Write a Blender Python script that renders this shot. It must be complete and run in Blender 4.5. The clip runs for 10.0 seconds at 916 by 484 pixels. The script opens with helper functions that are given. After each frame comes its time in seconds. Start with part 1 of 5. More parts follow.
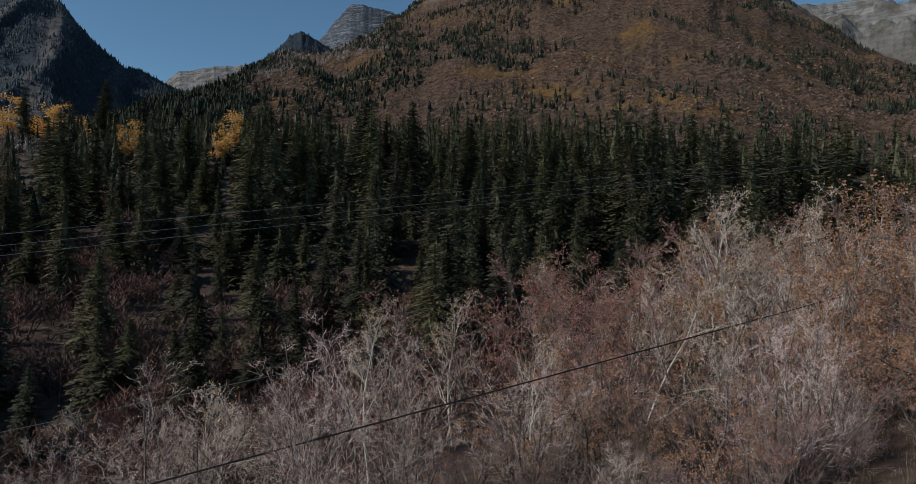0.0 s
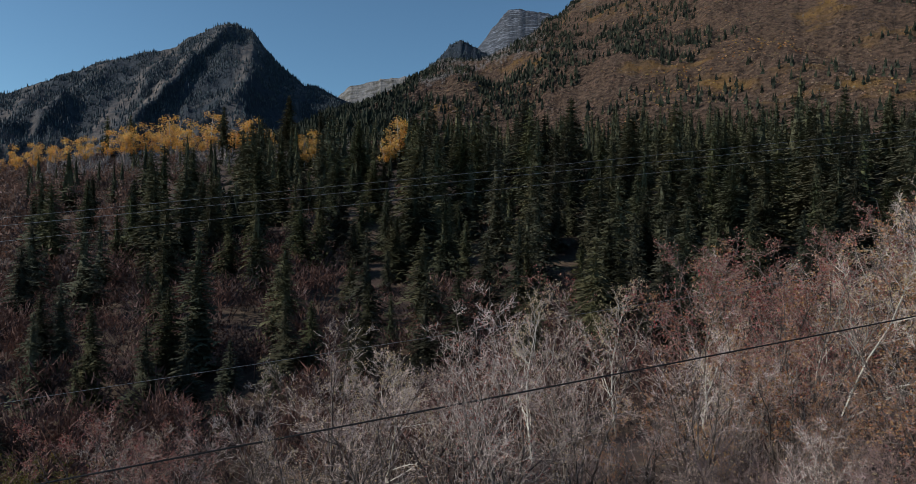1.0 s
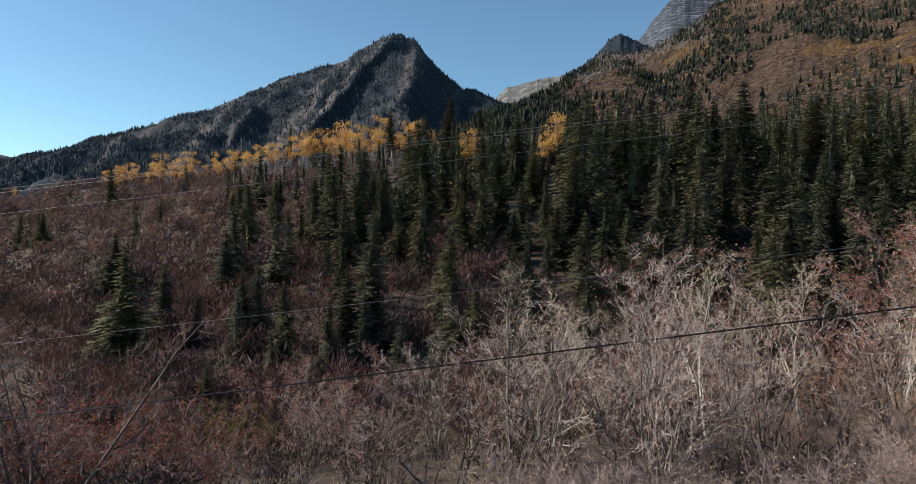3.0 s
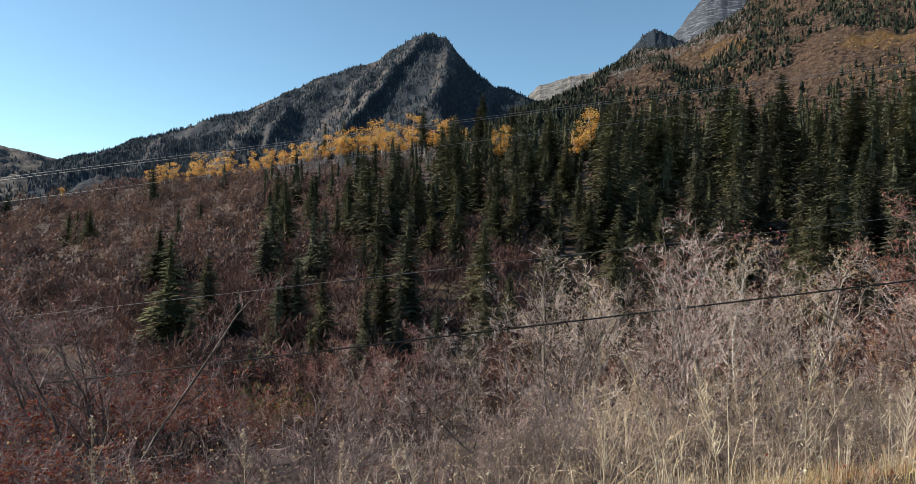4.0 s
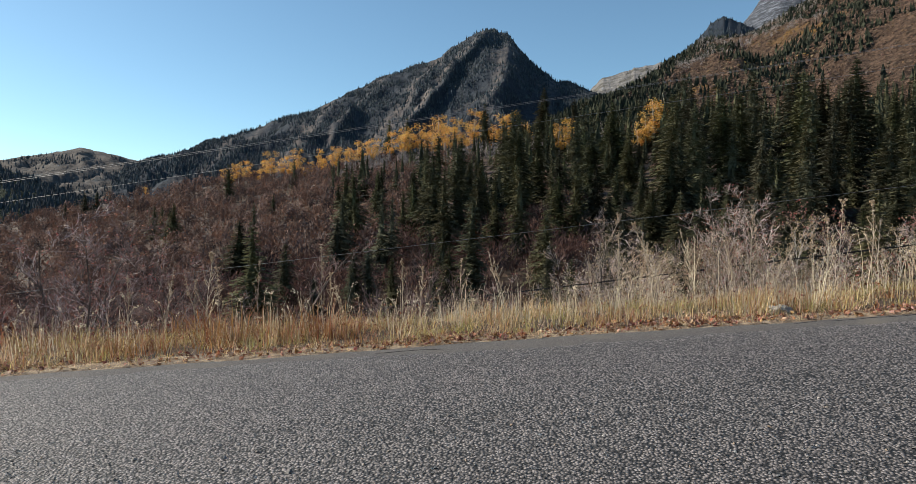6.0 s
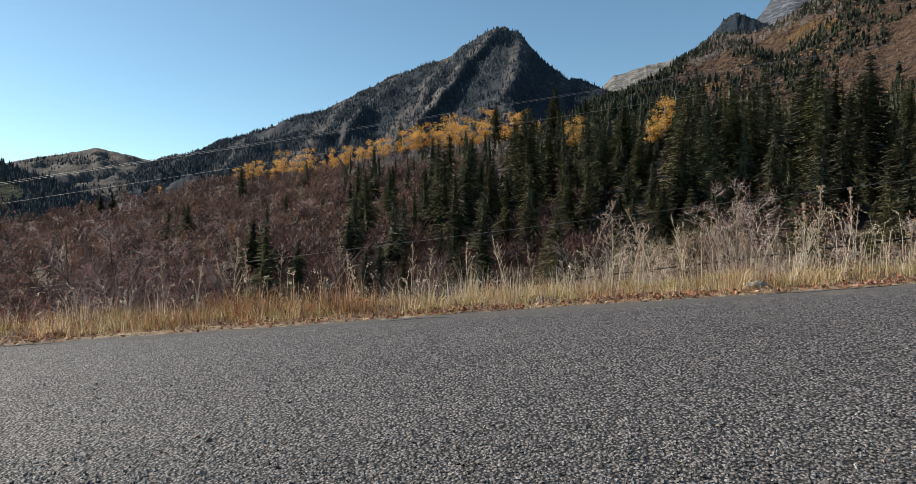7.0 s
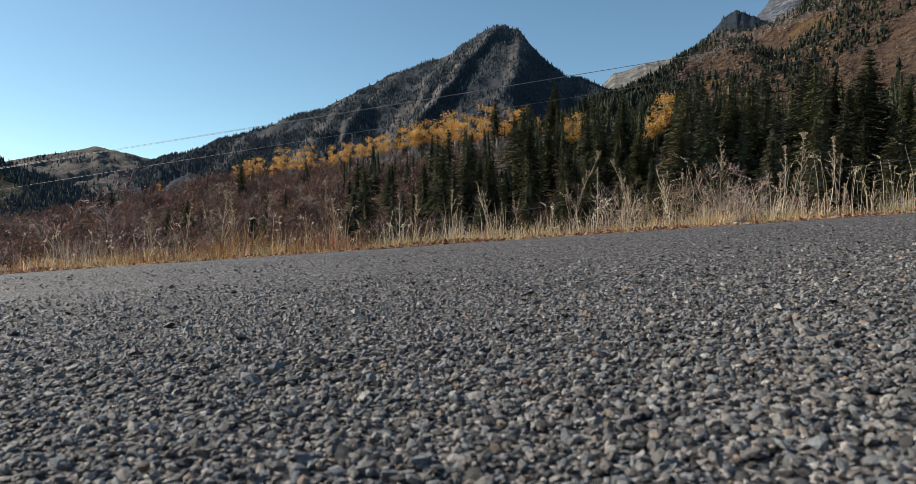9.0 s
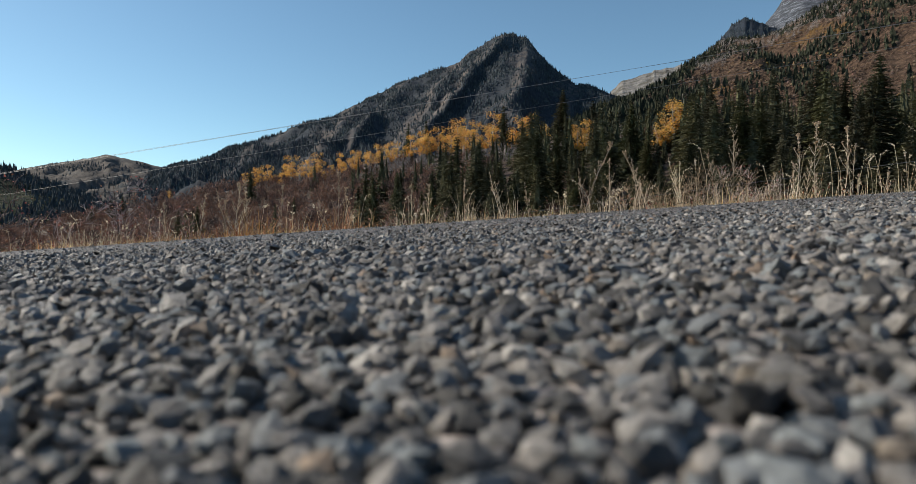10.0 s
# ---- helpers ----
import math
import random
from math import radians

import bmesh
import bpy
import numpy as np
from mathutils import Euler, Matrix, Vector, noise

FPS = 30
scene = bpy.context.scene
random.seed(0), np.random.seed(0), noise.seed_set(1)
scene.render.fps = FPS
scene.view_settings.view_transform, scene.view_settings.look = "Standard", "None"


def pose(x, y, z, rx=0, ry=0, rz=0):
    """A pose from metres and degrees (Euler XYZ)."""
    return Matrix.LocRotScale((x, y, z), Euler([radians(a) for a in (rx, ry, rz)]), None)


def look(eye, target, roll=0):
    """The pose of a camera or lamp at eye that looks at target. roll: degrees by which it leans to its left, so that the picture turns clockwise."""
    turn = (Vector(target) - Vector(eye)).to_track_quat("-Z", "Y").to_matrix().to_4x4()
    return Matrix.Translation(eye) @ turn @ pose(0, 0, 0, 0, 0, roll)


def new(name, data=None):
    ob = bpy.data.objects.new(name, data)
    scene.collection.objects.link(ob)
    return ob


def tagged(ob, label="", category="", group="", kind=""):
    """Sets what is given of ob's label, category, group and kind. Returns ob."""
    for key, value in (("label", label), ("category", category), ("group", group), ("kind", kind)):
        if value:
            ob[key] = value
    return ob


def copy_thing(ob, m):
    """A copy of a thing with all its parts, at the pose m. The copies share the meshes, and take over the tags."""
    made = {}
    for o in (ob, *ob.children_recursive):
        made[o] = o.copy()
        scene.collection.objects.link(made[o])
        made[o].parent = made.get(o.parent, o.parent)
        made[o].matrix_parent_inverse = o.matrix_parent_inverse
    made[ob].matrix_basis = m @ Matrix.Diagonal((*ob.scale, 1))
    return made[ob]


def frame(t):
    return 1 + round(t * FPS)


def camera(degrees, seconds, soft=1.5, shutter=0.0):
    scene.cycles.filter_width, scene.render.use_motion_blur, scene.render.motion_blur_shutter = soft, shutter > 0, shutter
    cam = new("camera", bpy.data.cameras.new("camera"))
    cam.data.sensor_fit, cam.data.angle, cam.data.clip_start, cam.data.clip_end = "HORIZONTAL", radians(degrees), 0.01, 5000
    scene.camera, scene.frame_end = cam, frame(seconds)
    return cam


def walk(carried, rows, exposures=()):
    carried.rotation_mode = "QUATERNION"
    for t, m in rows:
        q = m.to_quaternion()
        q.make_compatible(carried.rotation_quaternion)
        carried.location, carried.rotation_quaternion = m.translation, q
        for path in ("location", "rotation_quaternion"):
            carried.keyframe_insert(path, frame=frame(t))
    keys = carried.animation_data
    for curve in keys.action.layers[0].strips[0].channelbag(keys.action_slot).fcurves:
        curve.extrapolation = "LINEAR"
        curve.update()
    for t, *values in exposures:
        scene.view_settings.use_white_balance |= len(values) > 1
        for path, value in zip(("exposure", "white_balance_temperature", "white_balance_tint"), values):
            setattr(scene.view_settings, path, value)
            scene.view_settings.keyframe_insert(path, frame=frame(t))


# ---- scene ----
cam = camera(70.6, 10.0, soft=0.55)

PATH = [
    (0, (1.757, 5.072, 4.768), (2.961, 6.668, 4.762), 0.9),
    (0.5, (1.608, 5.08, 4.207), (2.561, 6.838, 4.203), 0.8),
    (1, (1.481, 5.101, 3.827), (2.268, 6.94, 3.822), 0.8),
    (1.5, (1.267, 5.045, 3.404), (1.895, 6.944, 3.397), 0.8),
    (2, (1.075, 4.931, 3.005), (1.539, 6.877, 2.998), 0.7),
    (2.5, (0.944, 4.808, 2.654), (1.325, 6.771, 2.645), 0.8),
    (4, (0.477, 3.658, 1.643), (0.706, 5.645, 1.626), 0.8),
    (4.5, (0.334, 3.103, 1.326), (0.512, 5.095, 1.306), 0.7),
    (5, (0.191, 2.483, 1.117), (0.318, 4.478, 1.094), 0.8),
    (5.5, (0.154, 1.84, 0.947), (0.229, 3.838, 0.92), 0.5),
    (6, (0.133, 1.224, 0.819), (0.172, 3.223, 0.788), 0.5),
    (7.5, (0.218, 0.677, 0.631), (0.218, 2.677, 0.594), 0.3),
    (8, (0.26, 0.661, 0.522), (0.261, 2.66, 0.483), 0.3),
    (8.5, (0.3, 0.638, 0.359), (0.303, 2.638, 0.318), 0.2),
    (9, (0.322, 0.655, 0.2), (0.326, 2.655, 0.159), 0.3),
    (9.5, (0.293, 0.649, 0.078), (0.297, 2.649, 0.037), 0.3),
    (10, (0.282, 0.64, 0.026), (0.261, 2.64, 0.008), 0.3),
]
walk(cam, [(t, look(eye, target, roll)) for t, eye, target, roll in PATH],
     exposures=((0, -0.5, 6050, 10), (1, -0.3, 6050, 10), (2.5, 0.15, 6250, 10), (4.5, 0.55, 6650, 10), (5.5, 0.46, 6650, 10), (7.5, 0.32, 6720, 10), (10, 0.21, 6680, 10)))

# fixed-focus lens of a small camera: only what lies within a hand's width softens
cam.data.dof.use_dof = True
cam.data.dof.focus_distance = 12.0
cam.data.dof.aperture_fstop = 11.0

# ---- world and sun ----
SUN_AZ, SUN_EL = -74.0, 33.0
world = bpy.data.worlds.new("autumn_sky")
scene.world = world
world.use_nodes = True
wn = world.node_tree.nodes
sky = wn.new("ShaderNodeTexSky")
sky.sky_type = "NISHITA"
sky.sun_disc = False
sky.sun_elevation, sky.sun_rotation = radians(SUN_EL), radians(SUN_AZ)
sky.altitude = 2000
sky.air_density, sky.dust_density, sky.ozone_density = 1.0, 1.3, 1.2
wn["Background"].inputs["Strength"].default_value = 0.115
tone = wn.new("ShaderNodeMix")
tone.data_type, tone.blend_type = "RGBA", "MULTIPLY"
tone.inputs["Factor"].default_value = 1.0
tone.inputs["B"].default_value = (0.84, 1.045, 1.02, 1)
world.node_tree.links.new(sky.outputs[0], tone.inputs["A"])
world.node_tree.links.new(tone.outputs["Result"], wn["Background"].inputs["Color"])
sun_data = bpy.data.lights.new("sun", "SUN")
sun_data.energy, sun_data.angle, sun_data.color = 5.0, radians(0.55), (1.0, 0.91, 0.78)
sun = new("sun", sun_data)
sa, se = radians(SUN_AZ), radians(SUN_EL)
sun.matrix_world = look((math.sin(sa) * math.cos(se) * 50, math.cos(sa) * math.cos(se) * 50, math.sin(se) * 50), (0, 0, 0))

rng = np.random.default_rng(7)


# ---- materials ----
def material(name, colours, scale=4.0, detail=6.0, rough=0.85, bump=0.0, bump_scale=None, spread=0.0, island=False,
             thin=0.0, stretch=(1, 1, 1), second=None, spec=0.3):
    """A rough natural surface: a noise runs through the colours, spread varies each object or piece, thin lets light through."""
    m = bpy.data.materials.new(name)
    m.use_nodes = True
    nt = m.node_tree
    n, l = nt.nodes, nt.links
    b = n["Principled BSDF"]
    b.inputs["Roughness"].default_value = rough
    b.inputs["Specular IOR Level"].default_value = spec
    tc = n.new("ShaderNodeTexCoord")
    mp = n.new("ShaderNodeMapping")
    mp.inputs["Scale"].default_value = stretch
    l.new(tc.outputs["Object"], mp.inputs["Vector"])
    tx = n.new("ShaderNodeTexNoise")
    tx.inputs["Scale"].default_value, tx.inputs["Detail"].default_value = scale, detail
    l.new(mp.outputs[0], tx.inputs["Vector"])
    ramp = n.new("ShaderNodeValToRGB")
    e = ramp.color_ramp.elements
    for i, c in enumerate(colours):
        p = 0.3 + 0.4 * i / max(1, len(colours) - 1)
        el = e[i] if i < 2 else e.new(p)
        el.position, el.color = p, (*c, 1)
    l.new(tx.outputs["Fac"], ramp.inputs["Fac"])
    out = ramp.outputs["Color"]
    if second:
        t2 = n.new("ShaderNodeTexNoise")
        t2.inputs["Scale"].default_value, t2.inputs["Detail"].default_value = second[0], 4.0
        l.new(mp.outputs[0], t2.inputs["Vector"])
        mr = n.new("ShaderNodeMapRange")
        mr.inputs["From Min"].default_value, mr.inputs["From Max"].default_value = second[2], second[3]
        l.new(t2.outputs["Fac"], mr.inputs["Value"])
        mx = n.new("ShaderNodeMix")
        mx.data_type = "RGBA"
        l.new(mr.outputs["Result"], mx.inputs["Factor"])
        l.new(out, mx.inputs["A"])
        mx.inputs["B"].default_value = (*second[1], 1)
        out = mx.outputs["Result"]
    if spread:
        if island:
            rnd = n.new("ShaderNodeNewGeometry").outputs["Random Per Island"]
        else:
            rnd = n.new("ShaderNodeObjectInfo").outputs["Random"]
        hsv = n.new("ShaderNodeHueSaturation")
        for key, k in (("Value", spread), ("Hue", spread * 0.06), ("Saturation", spread * 0.5)):
            mr = n.new("ShaderNodeMapRange")
            mid = 0.5 if key == "Hue" else 1.0
            mr.inputs["To Min"].default_value, mr.inputs["To Max"].default_value = mid - k, mid + k
            if key != "Value":
                w = n.new("ShaderNodeMath")
                w.operation = "FRACT"
                q = n.new("ShaderNodeMath")
                q.operation = "MULTIPLY"
                q.inputs[1].default_value = 17.3 if key == "Hue" else 41.7
                l.new(rnd, q.inputs[0])
                l.new(q.outputs[0], w.inputs[0])
                l.new(w.outputs[0], mr.inputs["Value"])
            else:
                l.new(rnd, mr.inputs["Value"])
            l.new(mr.outputs["Result"], hsv.inputs[key])
        l.new(out, hsv.inputs["Color"])
        out = hsv.outputs["Color"]
    l.new(out, b.inputs["Base Color"])
    if bump:
        t3 = n.new("ShaderNodeTexNoise")
        t3.inputs["Scale"].default_value, t3.inputs["Detail"].default_value = bump_scale or scale * 4, 8.0
        l.new(mp.outputs[0], t3.inputs["Vector"])
        bp = n.new("ShaderNodeBump")
        bp.inputs["Distance"].default_value = bump
        l.new(t3.outputs["Fac"], bp.inputs["Height"])
        l.new(bp.outputs[0], b.inputs["Normal"])
    if thin:
        tl = n.new("ShaderNodeBsdfTranslucent")
        l.new(out, tl.inputs["Color"])
        mix = n.new("ShaderNodeMixShader")
        mix.inputs[0].default_value = thin
        l.new(b.outputs[0], mix.inputs[1])
        l.new(tl.outputs[0], mix.inputs[2])
        l.new(mix.outputs[0], n["Material Output"].inputs["Surface"])
    return m


M_NEEDLE = material("fir_needles", [(0.042, 0.044, 0.026), (0.082, 0.083, 0.048), (0.132, 0.127, 0.071)], 0.35, rough=0.8, spread=0.45, thin=0.12, spec=0.15)
M_NEEDLE_FAR = material("fir_needles_far", [(0.042, 0.044, 0.026), (0.082, 0.083, 0.048), (0.132, 0.127, 0.071)], 0.12, 3, rough=0.85, spec=0.15, spread=0.2, island=True, thin=0.1)
# far conifers: distance haze is put into their blue base colour
M_NEEDLE_HAZE = material("haze_blue_conifers", [(0.028, 0.04, 0.05), (0.046, 0.06, 0.07), (0.07, 0.082, 0.086)], 0.05, 3, rough=0.8, spec=0.15, spread=0.3, island=True)
M_NEEDLE_DEEP = material("slope_conifers", [(0.014, 0.018, 0.013), (0.027, 0.031, 0.021), (0.045, 0.048, 0.03)], 0.05, 3, rough=0.85, spec=0.1, spread=0.4, island=True)
M_NEEDLE_RUST = material("dead_fir_needles", [(0.12, 0.05, 0.02), (0.2, 0.085, 0.035)], 1.5, spread=0.1, thin=0.15)
M_BARK_FIR = material("fir_bark", [(0.05, 0.04, 0.033), (0.1, 0.08, 0.065)], 6, bump=0.03, stretch=(1, 1, 0.2))
M_BARK = material("grey_bark", [(0.05, 0.04, 0.034), (0.13, 0.105, 0.09), (0.26, 0.22, 0.19)], 7, bump=0.01, stretch=(1, 1, 0.25))
M_TWIG = material("pale_twigs", [(0.34, 0.275, 0.245), (0.7, 0.595, 0.54)], 3.5, spread=0.25)
M_BRUSH = material("dead_brush_stems", [(0.2, 0.15, 0.105), (0.44, 0.35, 0.25)], 5, spread=0.25)
M_TWIG_RUST = material("brown_twigs", [(0.24, 0.165, 0.135), (0.5, 0.37, 0.31)], 3.5, spread=0.25)
M_TWIG_DARK = material("dark_brown_twigs", [(0.16, 0.115, 0.1), (0.39, 0.295, 0.27)], 3.5, spread=0.25)
M_BARK_WHITE = material("white_aspen_bark", [(0.32, 0.29, 0.24), (0.55, 0.52, 0.45)], 5, second=(9, (0.06, 0.05, 0.045), 0.6, 0.66))
M_LEAF_RUST = material("rust_leaves", [(0.26, 0.125, 0.065), (0.48, 0.29, 0.175)], 3, spread=0.4, island=True, thin=0.4)
M_LEAF_PINK = material("dull_red_leaves", [(0.22, 0.078, 0.064), (0.42, 0.215, 0.175)], 3, spread=0.45, island=True, thin=0.4)
M_LEAF_RED = material("dark_red_leaves", [(0.13, 0.04, 0.03), (0.29, 0.11, 0.068)], 3, spread=0.4, island=True, thin=0.4)
M_LEAF_TAN = material("tan_leaves", [(0.42, 0.31, 0.17), (0.62, 0.5, 0.32)], 3, spread=0.35, island=True, thin=0.4)
M_LEAF_GOLD = material("golden_leaves", [(0.55, 0.27, 0.06), (0.82, 0.56, 0.2)], 0.4, spread=0.3, island=True, thin=0.4)
M_LEAF_GOLDEN = material("golden_brown_leaves", [(0.4, 0.2, 0.07), (0.62, 0.4, 0.18)], 3, spread=0.35, island=True, thin=0.4)
M_LEAF_OLIVE = material("olive_leaves", [(0.09, 0.09, 0.03), (0.2, 0.17, 0.05), (0.34, 0.22, 0.08)], 0.5, spread=0.35, island=True, thin=0.35)
M_SCRUB = material("brown_scrub", [(0.036, 0.026, 0.026), (0.1, 0.066, 0.063), (0.19, 0.1, 0.082), (0.31, 0.215, 0.2)], 0.2, 3, spread=0.4, thin=0.2)
M_THICKET = material("grey_brown_thicket", [(0.03, 0.021, 0.018), (0.08, 0.055, 0.045), (0.19, 0.135, 0.11)], 0.6, spread=0.5, island=True)
M_GREY_STAND = material("pale_bare_aspens", [(0.21, 0.175, 0.16), (0.38, 0.325, 0.3)], 0.1, spread=0.3, island=True)
M_SCRUB_FAR = material("far_scrub", [(0.055, 0.038, 0.031), (0.115, 0.074, 0.054), (0.15, 0.098, 0.064), (0.24, 0.135, 0.045)], 0.009, 4, spread=0.4, island=True)
M_SOIL = material("leaf_strewn_soil", [(0.035, 0.024, 0.017), (0.075, 0.05, 0.033), (0.13, 0.095, 0.06)], 1.6, 10, bump=0.06, bump_scale=9,
                  second=(0.09, (0.05, 0.032, 0.027), 0.42, 0.6))
M_GRASS = material("dry_grass", [(0.4, 0.26, 0.135), (0.82, 0.64, 0.41)], 2.6, spread=0.5, island=True, thin=0.4)
M_GRASS_GREEN = material("half_green_grass", [(0.22, 0.2, 0.075), (0.56, 0.45, 0.23)], 2.0, spread=0.45, island=True, thin=0.35)
M_GRASS_PALE = material("bleached_grass", [(0.55, 0.45, 0.31), (0.82, 0.74, 0.58)], 3, spread=0.3, island=True, thin=0.35)
M_GRASS_DULL = material("dull_slope_grass", [(0.13, 0.09, 0.06), (0.34, 0.25, 0.165)], 2.6, spread=0.5, island=True, thin=0.3)
M_GRASS_RUST = material("rusty_undergrowth", [(0.14, 0.06, 0.035), (0.34, 0.18, 0.09), (0.5, 0.34, 0.2)], 3, spread=0.4, island=True, thin=0.3)
M_STRAW = material("straw_stems", [(0.4, 0.33, 0.25), (0.68, 0.6, 0.48)], 6, spread=0.3, thin=0.15)
M_SEED = material("dry_seed_heads", [(0.3, 0.22, 0.14), (0.6, 0.5, 0.37)], 9, spread=0.3, island=True, thin=0.3)
M_LITTER = material("fallen_leaves", [(0.13, 0.05, 0.035), (0.28, 0.135, 0.085), (0.52, 0.37, 0.25)], 18, spread=0.5, island=True, thin=0.2)
M_STONE = material("pale_rock", [(0.2, 0.182, 0.155), (0.4, 0.37, 0.33)], 12, bump=0.01, bump_scale=30)
M_MARGIN = material("worn_asphalt_margin", [(0.05, 0.047, 0.045), (0.095, 0.088, 0.083), (0.17, 0.156, 0.145)], 95, 8, rough=0.85, bump=0.004, bump_scale=240, second=(2.2, (0.13, 0.115, 0.098), 0.52, 0.7))
M_CRACK = material("tar_crack", [(0.012, 0.012, 0.012), (0.03, 0.029, 0.028)], 30)
M_CABLE = material("black_cable", [(0.012, 0.012, 0.013), (0.03, 0.03, 0.03)], 3, rough=0.6)
M_WIRE = material("bare_metal_wire", [(0.2, 0.2, 0.205), (0.3, 0.3, 0.3)], 3, rough=0.45, spec=0.5)
M_WIRE.node_tree.nodes["Principled BSDF"].inputs["Metallic"].default_value = 0.5
M_VERGE = material("gritty_verge", [(0.085, 0.063, 0.046), (0.2, 0.152, 0.107), (0.4, 0.33, 0.24)], 14, 10, bump=0.02, bump_scale=60)


def asphalt():
    """Chip seal: dark binder with grey stone chips about a centimetre across."""
    m = bpy.data.materials.new("chip_seal_asphalt")
    m.use_nodes = True
    n, l = m.node_tree.nodes, m.node_tree.links
    b = n["Principled BSDF"]
    b.inputs["Roughness"].default_value = 0.72
    tc = n.new("ShaderNodeTexCoord")
    vo = n.new("ShaderNodeTexVoronoi")
    vo.inputs["Scale"].default_value = 92
    l.new(tc.outputs["Object"], vo.inputs["Vector"])
    ramp = n.new("ShaderNodeValToRGB")
    e = ramp.color_ramp.elements
    e[0].position, e[0].color = 0.0, (0.045, 0.042, 0.041, 1)
    e[1].position, e[1].color = 1.0, (0.31, 0.277, 0.264, 1)
    sep = n.new("ShaderNodeSeparateColor")
    l.new(vo.outputs["Color"], sep.inputs[0])
    l.new(sep.outputs[0], ramp.inputs["Fac"])
    gap = n.new("ShaderNodeMapRange")
    gap.inputs["From Min"].default_value, gap.inputs["From Max"].default_value = 0.4, 0.62
    l.new(vo.outputs["Distance"], gap.inputs["Value"])
    mx = n.new("ShaderNodeMix")
    mx.data_type = "RGBA"
    l.new(gap.outputs["Result"], mx.inputs["Factor"])
    l.new(ramp.outputs["Color"], mx.inputs["A"])
    mx.inputs["B"].default_value = (0.011, 0.011, 0.011, 1)
    big = n.new("ShaderNodeTexNoise")
    big.inputs["Scale"].default_value, big.inputs["Detail"].default_value = 0.8, 6
    mp = n.new("ShaderNodeMapping")
    mp.inputs["Scale"].default_value = (0.25, 1.4, 1)
    l.new(tc.outputs["Object"], mp.inputs["Vector"])
    l.new(mp.outputs[0], big.inputs["Vector"])
    mr = n.new("ShaderNodeMapRange")
    mr.inputs["From Min"].default_value, mr.inputs["From Max"].default_value = 0.3, 0.7
    mr.inputs["To Min"].default_value, mr.inputs["To Max"].default_value = 0.92, 1.07
    l.new(big.outputs["Fac"], mr.inputs["Value"])
    hs = n.new("ShaderNodeHueSaturation")
    l.new(mr.outputs["Result"], hs.inputs["Value"])
    l.new(mx.outputs["Result"], hs.inputs["Color"])
    l.new(hs.outputs["Color"], b.inputs["Base Color"])
    inv = n.new("ShaderNodeMath")
    inv.operation = "SUBTRACT"
    inv.inputs[0].default_value = 1.0
    l.new(vo.outputs["Distance"], inv.inputs[1])
    bp = n.new("ShaderNodeBump")
    bp.inputs["Distance"].default_value, bp.inputs["Strength"].default_value = 0.008, 0.9
    l.new(inv.outputs[0], bp.inputs["Height"])
    l.new(bp.outputs[0], b.inputs["Normal"])
    return m


M_ASPHALT = asphalt()


def chip_stone(name, island):
    """Crushed stone: each chip its own rock, dark, blue-grey, tan or pale, mottled and dusted with tar."""
    m = bpy.data.materials.new(name)
    m.use_nodes = True
    n, l = m.node_tree.nodes, m.node_tree.links
    b = n["Principled BSDF"]
    b.inputs["Roughness"].default_value, b.inputs["Specular IOR Level"].default_value = 0.62, 0.35
    rnd_ = n.new("ShaderNodeNewGeometry").outputs["Random Per Island"] if island else n.new("ShaderNodeObjectInfo").outputs["Random"]
    ramp = n.new("ShaderNodeValToRGB")
    ramp.color_ramp.interpolation = "CONSTANT"
    stones = ((0.0, (0.06, 0.057, 0.055)), (0.16, (0.135, 0.128, 0.122)), (0.34, (0.2, 0.188, 0.178)), (0.5, (0.15, 0.16, 0.168)), (0.63, (0.27, 0.25, 0.232)),
              (0.76, (0.205, 0.22, 0.225)), (0.87, (0.23, 0.195, 0.16)), (0.91, (0.4, 0.375, 0.345)), (0.98, (0.27, 0.2, 0.145)))
    for k, (pos, c) in enumerate(stones):
        el = ramp.color_ramp.elements[k] if k < 2 else ramp.color_ramp.elements.new(pos)
        el.position, el.color = pos, (*c, 1)
    l.new(rnd_, ramp.inputs["Fac"])
    tc = n.new("ShaderNodeTexCoord")
    out = ramp.outputs["Color"]
    for scale, lo, hi in ((260, 0.62, 1.28), (1400, 0.75, 1.22)):
        tx = n.new("ShaderNodeTexNoise")
        tx.inputs["Scale"].default_value, tx.inputs["Detail"].default_value = scale, 5
        l.new(tc.outputs["Object"], tx.inputs["Vector"])
        mr = n.new("ShaderNodeMapRange")
        mr.inputs["From Min"].default_value, mr.inputs["From Max"].default_value = 0.32, 0.68
        mr.inputs["To Min"].default_value, mr.inputs["To Max"].default_value = lo, hi
        l.new(tx.outputs["Fac"], mr.inputs["Value"])
        hs = n.new("ShaderNodeHueSaturation")
        l.new(mr.outputs["Result"], hs.inputs["Value"])
        l.new(out, hs.inputs["Color"])
        out = hs.outputs["Color"]
    l.new(out, b.inputs["Base Color"])
    bp = n.new("ShaderNodeBump")
    bp.inputs["Distance"].default_value, bp.inputs["Strength"].default_value = 0.0012, 0.9
    l.new(tx.outputs["Fac"], bp.inputs["Height"])
    l.new(bp.outputs[0], b.inputs["Normal"])
    return m


